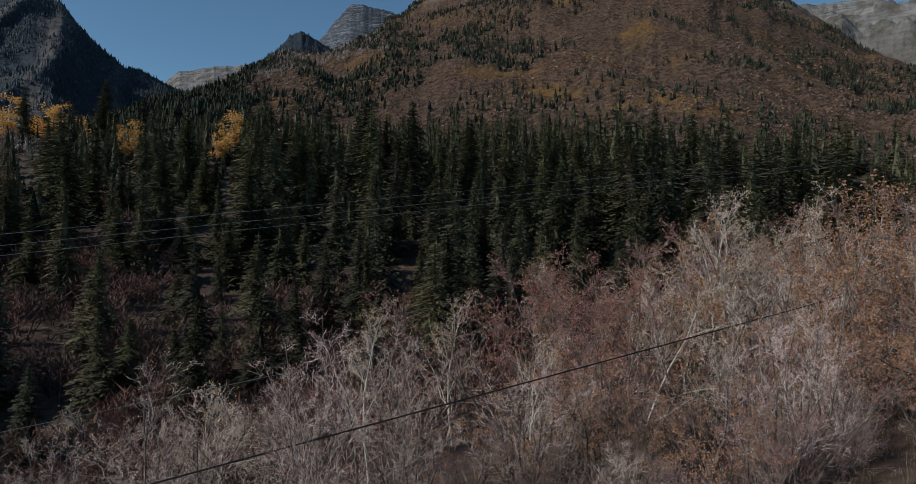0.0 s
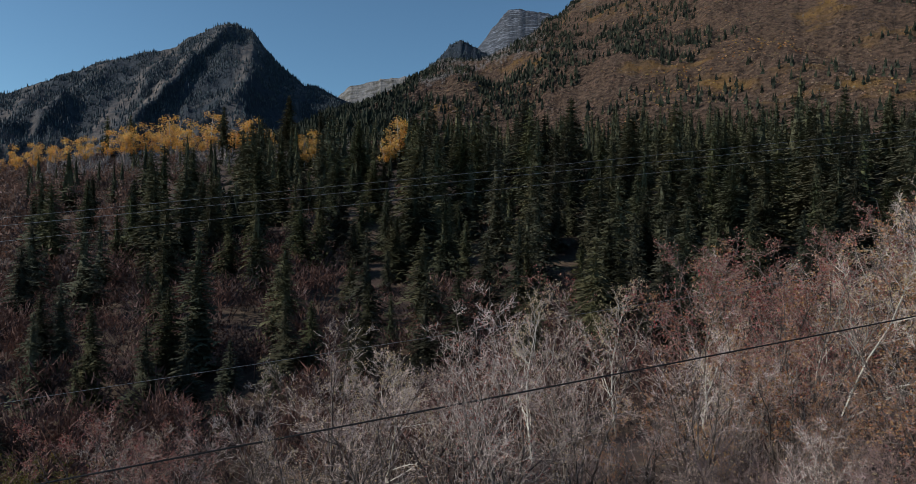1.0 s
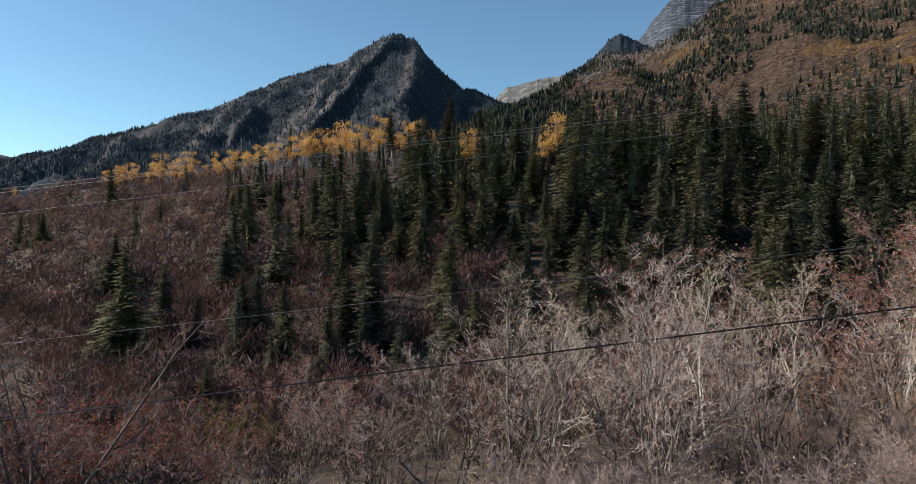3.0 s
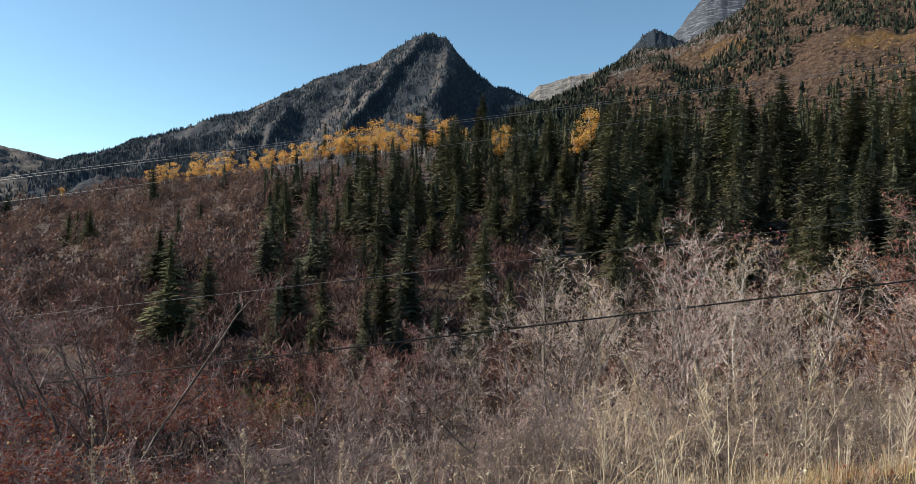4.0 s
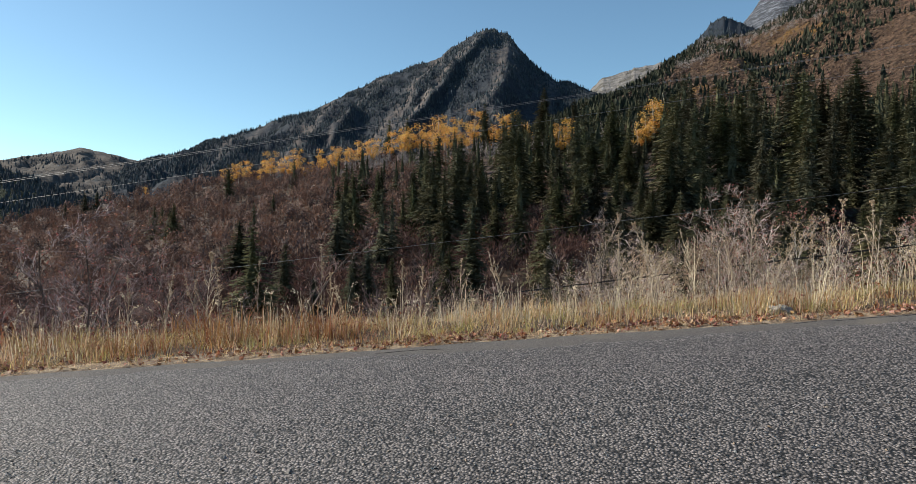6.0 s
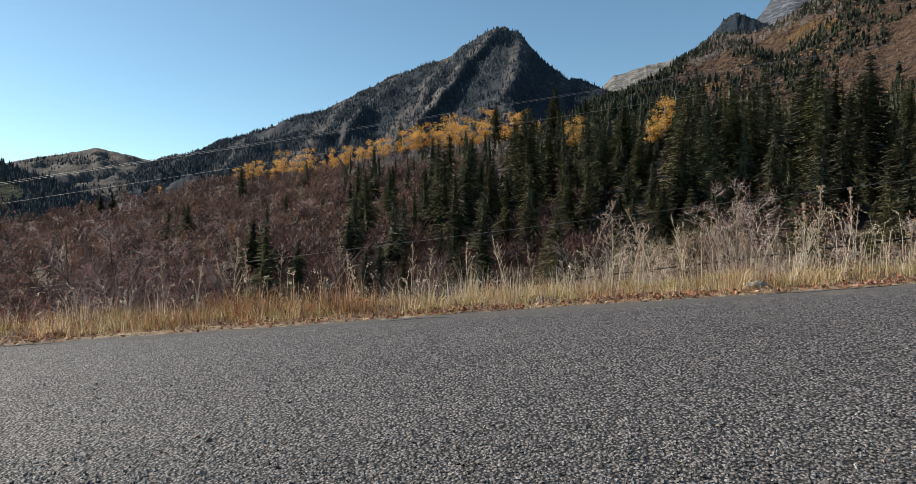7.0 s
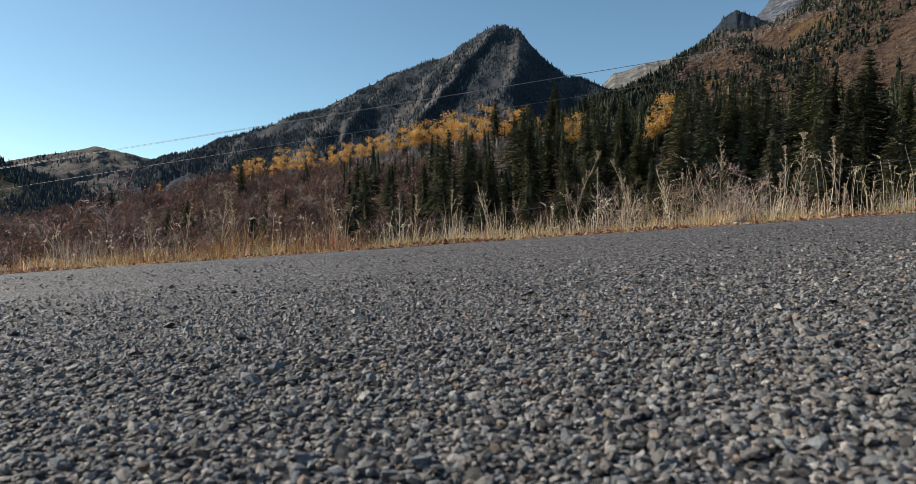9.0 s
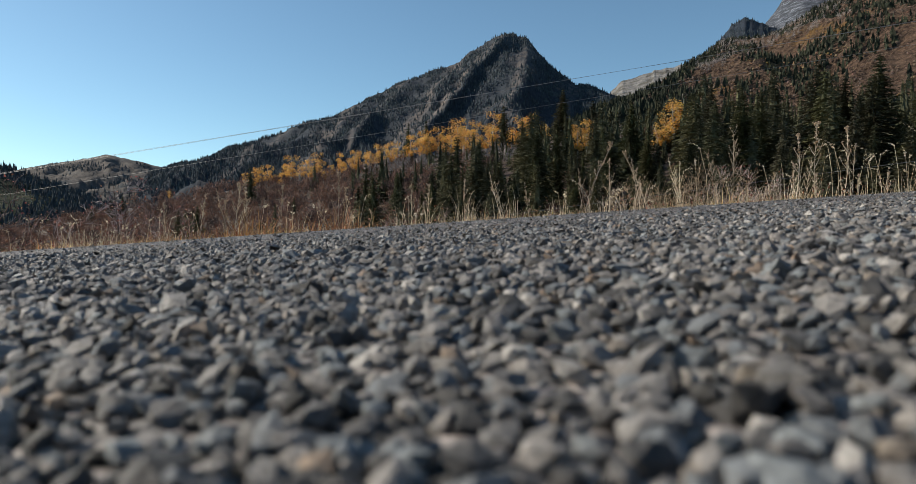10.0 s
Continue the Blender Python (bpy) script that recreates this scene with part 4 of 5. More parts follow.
def mini_shrub(seed):
    rn = random.Random(seed)
    s = Soup()
    for k in range(5):
        a = 6.283 * k / 5
        s.v.append((0.5 * math.cos(a) * rn.uniform(0.7, 1.2), 0.5 * math.sin(a) * rn.uniform(0.7, 1.2), rn.uniform(-0.1, 0.15)))
    s.v += [(0.22, 0.05, 0.55), (-0.2, 0.12, 0.62), (0.0, -0.22, 0.5)]
    s.f = [(0, 1, 5), (1, 6, 5), (1, 2, 6), (2, 3, 6), (3, 7, 6), (3, 4, 7), (4, 5, 7), (4, 0, 5), (5, 6, 7)]
    return s


def mountain_scrub():
    rn = random.Random(15)
    out = []
    for k in range(24000):
        s, t = rn.random() * 0.84, 0.1 + rn.random() ** 1.2 * 0.68
        p = face_brown(s, t)
        h = rn.uniform(1.0, 2.6) * (0.8 + 1.3 * t)
        out.append((p[0], p[1], p[2] - 0.2, (h, h * rn.uniform(0.6, 1.0)), rn.random() * 6.28, k % 4))
    joined("mountainside_scrub", [mini_shrub(95 + k) for k in range(4)], out, M_SCRUB_FAR, "brown and orange scrub over the mountainside", "scrub")


mountain_scrub()


# ---- bare trees of the near slope ----
def bare_tree_parts(seed, height, stems, leaf_count, leaf_size, lean=0.35, thick=1.0, dense=1.0, reach=0.36, fine=0.68):
    """Forked stems, branches, twigs and the last leaves; base at the origin."""
    rn = random.Random(seed)
    wood, twigs, leaves = Soup(), Soup(), Soup()
    tips = []

    def bent(p, d, length, steps, up, wob):
        pts = [Vector(p)]
        d = Vector(d).normalized()
        for k in range(steps):
            d = (d + Vector((rn.gauss(0, wob), rn.gauss(0, wob), rn.gauss(0, wob * 0.6) + up))).normalized()
            pts.append(pts[-1] + d * length / steps)
        return pts

    def aside(d, spread):
        d = Vector(d).normalized()
        o = d.orthogonal().normalized()
        o = Matrix.Rotation(rn.random() * 6.283, 3, d) @ o
        return (d * math.cos(spread) + o * math.sin(spread)).normalized()

    def along(pts, s):
        x = s * (len(pts) - 1)
        i = min(int(x), len(pts) - 2)
        return pts[i].lerp(pts[i + 1], x - i), (pts[i + 1] - pts[i]).normalized()

    for k in range(stems):
        a = 6.283 * k / stems + rn.uniform(-0.5, 0.5)
        ln = height * rn.uniform(0.75, 1.0)
        tilt = lean * rn.uniform(0.3, 1.1)
        main = bent((math.cos(a) * 0.1, math.sin(a) * 0.1, -0.3), (math.cos(a) * tilt, math.sin(a) * tilt, 1), ln, 6, 0.03, 0.16)
        r0 = height * 0.0075 * thick * rn.uniform(0.7, 1.1)
        wood.tube(main, [r0 * (1 - 0.88 * i / 6) for i in range(7)], 5)
        for b in range(int(9 * dense)):
            s = 0.14 + 0.84 * (b + rn.random()) / (9 * dense)
            p, d = along(main, s)
            l1 = height * reach * (1.15 - s) * rn.uniform(0.6, 1.15) + 0.3
            br = bent(p, aside(d, rn.uniform(0.45, 1.0)), l1, 5, 0.07, 0.22)
            r1 = r0 * (1 - 0.85 * s) * 0.55 + 0.004
            wood.tube(br, [r1 * (1 - 0.8 * i / 5) for i in range(6)], 3)
            for c in range(int(7 * dense)):
                s2 = 0.15 + 0.83 * (c + rn.random()) / (7 * dense)
                p2, d2 = along(br, s2)
                l2 = l1 * 0.42 * (1.2 - s2) * rn.uniform(0.6, 1.2) + 0.18
                tw = bent(p2, aside(d2, rn.uniform(0.4, 1.1)), l2, 3, 0.07, 0.26)
                twigs.tube(tw, [0.0082 * fine, 0.0066 * fine, 0.005 * fine, 0.003 * fine], 3)
                for g in range(7):
                    p3, d3 = along(tw, rn.uniform(0.1, 0.98))
                    q = p3 + (aside(d3, rn.uniform(0.4, 1.2)) + Vector((0, 0, 0.1))) * rn.uniform(0.07, 0.3)
                    twigs.spike(p3, q, 0.0062 * fine)
                    tips.append(q)
                    tips.append(p3.lerp(q, rn.random()))
    for k in range(leaf_count):
        leaves.leaf(rn.choice(tips) + Vector((rn.gauss(0, 0.04), rn.gauss(0, 0.04), rn.gauss(0, 0.04))), leaf_size * rn.uniform(0.6, 1.3), rn)
    return wood, twigs, leaves


def tree_kind(name, label, group, seed, height, stems, leaf_count, leaf_size, bark, twig, leaf, lean=0.35, thick=1.0, dense=1.0, reach=0.36):
    base = empty(name)
    wood, twigs, leaves = bare_tree_parts(seed, height, stems, leaf_count, leaf_size, lean, thick, dense, reach)
    wood.ob("trunk", bark, base)
    tagged(twigs.ob("twig_canopy", twig, base), kind="stuff")
    if leaf_count:
        tagged(leaves.ob("foliage", leaf, base), kind="stuff")
    tagged(base, label, name.split("_")[-1], group=group)
    return base, max(v[2] for v in twigs.v), []


BARE = "bare trees below the road"
KINDS = {
    "a": tree_kind("maple_tree", "bare grey maple with a few pinkish leaves", BARE, 201, 7.5, 4, 1200, 0.055, M_BARK, M_TWIG, M_LEAF_PINK),
    "b": tree_kind("maple_tree", "bare pale many-stemmed maple", BARE, 202, 7.0, 5, 900, 0.05, M_BARK, M_TWIG, M_LEAF_TAN, 0.5),
    "c": tree_kind("maple_tree", "bare greyish maple with spreading dark limbs", BARE, 203, 8.0, 3, 900, 0.05, M_BARK, M_TWIG, M_LEAF_TAN, 0.6, 1.2),
    "r": tree_kind("oak_tree", "scrub oak with withered rust-brown leaves", BARE, 204, 7.0, 4, 2600, 0.085, M_BARK, M_TWIG_RUST, M_LEAF_RUST, 0.55, 1.2, 0.85),
    "p": tree_kind("maple_tree", "maple with thin dull red leaves at its top", BARE, 205, 6.5, 4, 1700, 0.065, M_BARK, M_TWIG_RUST, M_LEAF_PINK, 0.5, 0.9, 0.9),
    "d": tree_kind("maple_tree", "bare dark-twigged maple with scattered dull red leaves", BARE, 209, 7.0, 5, 1000, 0.05, M_BARK, M_TWIG_DARK, M_LEAF_PINK, 0.45),
    "w": tree_kind("aspen_tree", "white-stemmed aspen, nearly bare, with tan leaves", BARE, 206, 9.5, 1, 2000, 0.06, M_BARK_WHITE, M_TWIG, M_LEAF_TAN, 0.08, 1.1, 1.5, 0.5),
    "l": tree_kind("shrub", "low leafless grey-brown shrub on the bank", BARE, 210, 2.4, 9, 260, 0.04, M_BARK, M_TWIG_DARK, M_LEAF_TAN, 0.8, 0.7, 0.75),
    "g": tree_kind("oak_tree", "small scrub oak with withered golden-brown leaves", BARE, 211, 3.0, 5, 1500, 0.085, M_BARK, M_TWIG_RUST, M_LEAF_GOLDEN, 0.5, 0.9, 0.7),
    "k": tree_kind("maple_tree", "slender maple with a dull pink leafy top", BARE, 212, 6.0, 4, 2600, 0.07, M_BARK, M_TWIG_RUST, M_LEAF_PINK, 0.3, 0.9, 0.9),
    "s": tree_kind("shrub", "low shrub with dark red autumn leaves", BARE, 207, 2.6, 7, 2200, 0.062, M_BARK, M_TWIG_DARK, M_LEAF_RED, 0.7, 0.8, 0.6),
    "o": tree_kind("shrub", "round shrub with olive and yellow leaves", BARE, 208, 3.4, 7, 3600, 0.1, M_BARK, M_TWIG_RUST, M_LEAF_OLIVE, 0.6, 0.8, 0.7),
}


def plant(kind, x, y, height, turn):
    base, h, used = KINDS[kind]
    s = height / h
    m = Matrix.LocRotScale((x, y, float(ground_z(x, y)) - 0.05), Euler((0, 0, turn)), (s * 1.05, s * 1.05, s))
    if used:
        copy_thing(base, Matrix()).matrix_world = m
    else:
        base.matrix_world = m
        used.append(1)


rnd = random.Random(17)
TREES = (
    ("s", -4.2, 11.2, 1.9), ("s", -6.3, 11.8, 2.3), ("s", -8.4, 11.4, 2.4), ("s", -5.4, 14.6, 2.6), ("s", -10.6, 12.4, 2.6), ("s", -2.6, 12.6, 1.5), ("s", -7.0, 16.4, 3.0),
    ("c", 3.6, 21.6, 4.8), ("b", 6.3, 21.6, 6), ("a", 9.4, 21, 7), ("b", 5.4, 22.6, 7), ("a", 11, 22.8, 7.7), ("c", 8.6, 21.1, 4.9), ("b", 12.4, 21, 5.6),
    ("a", 1.6, 22, 4.6), ("a", 14.2, 25, 6.5), ("b", 16.2, 20.3, 6.4), ("c", 19, 19.7, 5.9), ("w", 22.3, 21, 7), ("p", 26, 24, 7.8), ("c", 29, 20, 8.1), ("p", 23.5, 29, 8.7),
    ("r", 31, 23, 9), ("b", 18, 20.9, 4.9), ("a", 21.5, 15, 6.1), ("c", 25, 14.4, 6.8), ("c", 30, 15.6, 8.1), ("r", 16.4, 21.3, 4.7),
    ("r", 34, 18, 9.1), ("p", 20.5, 20.8, 4.9), ("r", 25.6, 11.2, 6.4), ("r", 31, 12, 7.8), ("r", 38, 14.6, 9.5), ("p", 40, 22, 9.5), ("p", 36, 27, 9.5), ("r", 46, 18, 9.5),
    ("b", 44, 28, 9.5), ("r", 14, 21.2, 3), ("p", 35, 32, 9.5), ("w", 16, 30, 8.5), ("b", 20, 34, 8.5), ("a", 31, 34, 9.5), ("b", 11.5, 29, 6.2), ("w", 8, 27.6, 6.5),
    ("b", -6, 19.6, 4.9), ("a", -9.2, 18.2, 5.6), ("c", -12, 20.6, 6.2), ("b", -15.4, 17.6, 6), ("a", -8, 24.6, 5.3), ("p", -3.6, 27, 2.4), ("p", -18, 22, 6.3),
    ("b", -21, 18, 6.3), ("s", -5, 13.4, 2.1), ("s", -7.4, 14.4, 2.4), ("s", -9.8, 13.2, 2.2), ("o", -7.0, 46.8, 3.6), ("o", -4.6, 47.5, 3.2), ("k", -2.8, 41.1, 6.0), ("k", 0.2, 44, 4.4), ("p", -0.6, 40, 3.6), ("p", 2.4, 43, 4.2), ("s", -6.6, 26.2, 4.0), ("s", -9.4, 25.4, 4.2), ("s", -4.6, 27.6, 3.2), ("s", -8.0, 28.5, 3.6), ("s", -11.6, 24.0, 3.6), ("d", -12.5, 23.5, 6.2), ("d", -16.0, 25.5, 6.6), ("w", 24.0, 34.6, 8.0), ("b", 6.3, 25.6, 7.2), ("a", 8.0, 18.5, 5.8), ("g", 18.6, 22.4, 1.9), ("g", 17.2, 20.6, 1.6), ("w", 32, 22.6, 10.4), ("w", 34, 25, 9.6), ("b", 36, 22.4, 9.6), ("r", 31.5, 15.5, 8.2), ("b", 33.5, 17, 8.8), ("r", 36.5, 17.5, 9.2), ("k", 24.8, 27.3, 7.7), ("k", 26.4, 26.2, 7.2), ("c", 26.8, 21.5, 7.8), ("s", -3.2, 15.8, 1.8),
    ("r", -12.6, 15, 3.7), ("s", 0.4, 15.4, 1.4), ("b", -13, 27, 6.2), ("a", -20, 27, 6.5), ("p", 1, 29, 4.9), ("b", 4.6, 32, 5.8), ("r", 48, 12.6, 8.5), ("a", 13, 35, 6.2),
    ("p", -8.6, 31, 5.3), ("a", -26, 24, 6.5), ("b", -1, 36, 5.3), ("c", 38, 36, 9.5), ("b", 50, 24, 9.5), ("s", 12, 12.4, 1.6), ("b", 10.6, 21.8, 2.1), ("a", 14.6, 20.8, 4),
    ("b", 2, 22.6, 2.3), ("c", 23, 18, 5.9),
)
for k, (kind, x, y, h) in enumerate(TREES):
    left = x < -4 and kind in "abc"
    if x > 18 and kind in "abc" and k % 2:
        kind = "r" if k % 4 == 1 else "d"
    plant("d" if left and k % 3 else kind, x, y, h * (1.2 if left else 0.95 if 5 < x < 17 else 1.12 if 20 < x < 45 else 1.0), rnd.random() * 6.28)
for k in range(24):
    x, y = rnd.uniform(15, 52), rnd.uniform(10, 36)
    d = float(beyond(x, y))
    if d > 4.0:
        plant(rnd.choice("abcprrpw"), x, y, rnd.uniform(0.75, 1.05) * (3.2 + 0.12 * x + 0.06 * y), rnd.random() * 6.28)

for k in range(24):
    x, y = rnd.uniform(11.5, 30), rnd.uniform(9.5, 19)
    if x > 0.9 * y and float(beyond(x, y)) > 3.6:
        plant(rnd.choice("rrprpad"), x, y, rnd.uniform(1.6, 3.0) + 0.06 * x, rnd.random() * 6.28)

# low shrubs that close the bank below the verge
for k in range(70):
    x = rnd.uniform(-13, 27)
    d = rnd.choice((rnd.uniform(3.6, 8), rnd.uniform(6, 17 if x > 4 or x < -7 else 10)))
    plant("s" if x < -1 and k % 3 else "l", x, d + 5.44 + 0.014 * x, rnd.uniform(1.1, 2.2) * (0.75 if d < 6 else 1.15), rnd.random() * 6.28)

# thicket between and beneath the trees
THICKET = [scrub_clump(151 + k, 270, 1.0, 0.9, 0.75) for k in range(4)]
RAVINE = [scrub_clump(161 + k, 330, 1.0, 1.1, 0.95) for k in range(4)]
places = []
for k in range(3000):
    az, r = (rnd.uniform(-44, 12), rnd.uniform(46, 112)) if k % 4 else (rnd.uniform(12, 60), rnd.uniform(42, 82))
    x, y = polar(az, r)
    if y < 36 or rnd.random() > r / 100 + 0.1:
        continue
    s = rnd.uniform(1.7, 3.2)
    places.append((x, y, float(ground_z(x, y)) - 0.2, (s, s * rnd.uniform(0.9, 1.3)), rnd.random() * 6.28, k % 4))
joined("ravine_scrub", RAVINE, places[:560], M_SCRUB, "fine-twigged brown scrub filling the ravine", "scrub", True)
places = []
for k in range(5000):
    x, y = rnd.uniform(-45, 62), rnd.uniform(11, 60)
    d = float(beyond(x, y))
    if d < 4.5 or (d < 8 and x < 10 and rnd.random() < 0.6) or math.hypot(x, y) > 75 or abs(math.degrees(math.atan2(x, y)) - 18) > 60:
        continue
    s = rnd.uniform(0.7, 1.3) * (0.7 if d < 12 else 1.15)
    places.append((x, y, float(ground_z(x, y)) - 0.15, (s, s * rnd.uniform(0.9, 1.5)), rnd.random() * 6.28, k % 4))
joined("thicket", THICKET, places[:460], M_THICKET, "leafless brown thicket beneath the trees", "thicket")

# firs standing alone in the ravine and on the brown slope
LONE_FIRS = (
    (-18.3, 223, 12.9, 1.0), (-13.0, 233, 10.5, 0.7), (-28.7, 270, 9.4, 1.1), (-27.9, 268, 9.3, 1.0), (-30.0, 272, 6.8, 1.2), (-23.8, 180, 8.4, 1.1), (-23.3, 176, 8.0, 1.0), (-22.7, 170, 7.2, 1.1),
    (-17.2, 102, 10.0, 1.25), (-16.2, 138, 8.4, 0.7), (-14.7, 177, 5.4, 0.8), (-16.1, 74, 12.0, 1.2), (-13.5, 79, 9.0, 1.0), (-22.4, 161, 9.0, 0.9), (-11.1, 78, 4.6, 1.1), (-14.6, 70, 5.0, 1.1),
    (-8.0, 66, 8.0, 0.8), (-6.6, 72, 9.0, 0.7), (-4.5, 64, 8.4, 0.8), (-1.0, 60, 8.0, 1.0), (0.5, 66, 9.0, 1.1), (-5.0, 272, 19, 0.8), (-3.4, 275, 19, 0.8), (8.6, 255, 24, 0.9), (11.2, 262, 20, 1.0),
    (3.4, 262, 21, 1.0), (20.2, 225, 22, 1.1), (25.0, 70, 10, 0.9), (33.0, 66, 9, 0.8), (40.0, 70, 10, 0.9), (29.0, 60, 8, 0.8), (20.0, 62, 8, 0.9), (14.0, 60, 7, 0.9), (9.0, 62, 8, 0.9),
    (46.0, 74, 12, 1.0), (5.0, 58, 7, 1.0), (37.0, 80, 11, 0.8), (39.2, 76, 9, 0.8), (38.0, 86, 12, 0.9), (35.8, 74, 9, 0.8), (41.0, 83, 12, 1.0), (43.5, 72, 9, 0.8), (37.4, 68, 8, 0.8))
for k, (az, r, h, wide) in enumerate(LONE_FIRS):
    x, y = polar(az, r)
    base, h0 = FIRS[(k * 2 + 1) % 5]
    s = h / h0
    copy_thing(base, Matrix()).matrix_world = Matrix.LocRotScale((x, y, float(ground_z(x, y)) - 0.15), Euler((0, 0, k * 1.7)), (s * 1.3 * wide, s * 1.3 * wide, s))
rusty = empty("fir_tree")
tr, cr = fir_parts(77, 10.5, 1.5, 30, 10, 3)
tr.ob("trunk", M_BARK_FIR, rusty)
cr.ob("crown", M_NEEDLE_RUST, rusty)
tagged(rusty, "dead rust-brown fir among green ones", "tree")
x, y = polar(2.6, 69)
rusty.matrix_world = pose(x, y, float(ground_z(x, y)) - 0.15)


# ---- power line ----
def wire(name, label, y0, slope, z0, rise, curve, radius, mat):
    s = Soup()
    pts = [(x, y0 + slope * x, z0 + rise * x + curve * x * x) for x in range(-50, 62, 2)]
    s.tube(pts, [radius] * len(pts), 5)
    tagged(s.ob(name, mat), label, "wire", group="power line along the ravine")


wire("overhead_wire", "thin bare metal overhead wire", 21.39, -0.1723, 4.444, 0.1318, 0.0001, 0.0048, M_WIRE)
wire("overhead_wire", "thin bare metal overhead wire", 20.46, -0.1859, 4.236, 0.1305, 0.0001, 0.0048, M_WIRE)
wire("overhead_wire", "thin bare metal overhead wire", 22.68, -0.1907, 3.969, 0.1338, 0.00005, 0.0048, M_WIRE)
wire("low_wire", "thin metal wire strung lower down", 21.21, -0.1693, 0.49, 0.1311, 0.0001, 0.0055, M_WIRE)
wire("black_cable", "thick black cable strung below the wires", 20.98, -0.178, -1.298, 0.1437, 0.0001, 0.022, M_CABLE)


# ---- the grassy verge ----
def blades(name, label, count, tufts, seed, lo, hi, x0, x1, d0, d1, mat, wide=1.0, wild=0.55, loose=0.06):
    """Curved grass blades that fan out of tufts, joined."""
    rg = np.random.default_rng(seed)
    tx, td = rg.uniform(x0, x1, tufts), d0 + (d1 - d0) * rg.random(tufts) ** 0.85
    lush = np.clip(np.array([noise.noise((a * 0.9, b * 1.4, seed)) for a, b in zip(tx, td)]) * 1.4 + 0.5, 0.12, 1.0)
    th = rg.uniform(lo, hi, tufts) * (0.55 + 0.6 * lush) * np.clip(0.45 + (td - d0) / 0.6, 0.45, 1)
    k = rg.choice(tufts, count, p=lush / lush.sum())
    ox, oy = rg.normal(0, loose, count), rg.normal(0, loose, count)
    x, d = tx[k] + ox, np.maximum(td[k] + oy, d0 * 0.7)
    y = d + 5.44 + 0.014 * x
    z = ground_z(x, y) - 0.02
    h = th[k] * rg.uniform(0.45, 1.12, count)
    a = np.arctan2(oy, ox) + rg.normal(0, 0.8, count)
    bend = rg.uniform(0.08, wild, count) * h
    w = rg.uniform(0.0011, 0.0028, count) * wide
    px, py = np.cos(a), np.sin(a)
    sx, sy = -py * w, px * w
    h = h * np.sqrt(np.maximum(0.15, 1 - (bend / h) ** 2 * 0.6))
    V = np.zeros((count, 5, 3))
    V[:, 0] = np.column_stack([x - sx, y - sy, z])
    V[:, 1] = np.column_stack([x + sx, y + sy, z])
    V[:, 2] = np.column_stack([x + px * bend * 0.3 - sx * 0.8, y + py * bend * 0.3 - sy * 0.8, z + h * 0.62])
    V[:, 3] = np.column_stack([x + px * bend * 0.3 + sx * 0.8, y + py * bend * 0.3 + sy * 0.8, z + h * 0.62])
    V[:, 4] = np.column_stack([x + px * bend, y + py * bend, z + h])
    i = np.arange(count)[:, None] * 5
    q = (i + np.array([[0, 1, 3, 2]])).tolist()
    t = (i + np.array([[2, 3, 4]])).tolist()
    tagged(mesh_object(name, V.reshape(-1, 3), q + t, mat), label, "grass", kind="stuff")


blades("dry_grass", "dry straw-coloured grass tufts along the road", 34000, 1200, 3, 0.07, 0.27, -1.5, 14, 0.18, 2.8, M_GRASS, 1.0, 1.35)
blades("dry_grass", "sparse dry straw grass among rusty plants", 8000, 420, 13, 0.08, 0.25, -8, -1.0, 0.18, 2.8, M_GRASS, 1.0, 1.35)
blades("pale_grass", "bleached cream grass stems along the road", 6500, 420, 6, 0.16, 0.46, -8, 14, 0.5, 2.9, M_GRASS_PALE, 0.8, 0.8, 0.08)
blades("rusty_grass", "low rust-red dead plants among the grass", 22000, 1300, 8, 0.05, 0.16, -8, 13, 0.12, 2.4, M_GRASS_RUST, 1.8, 1.6)
blades("rusty_weeds", "knee-high rusty dead plants at the verge", 9000, 420, 9, 0.1, 0.34, -8, -0.6, 0.3, 2.8, M_GRASS_RUST, 1.7, 1.3, 0.07)
blades("green_grass", "short half-green grass tufts along the road", 30000, 1000, 4, 0.06, 0.22, -8, 13, 0.2, 1.9, M_GRASS_GREEN, 1.0, 1.1, 0.045)
blades("slope_grass", "dry grass on the slope below the road", 22000, 1500, 5, 0.2, 0.6, -12, 36, 2.5, 9.0, M_GRASS_DULL, 1.5, 0.55, 0.1)


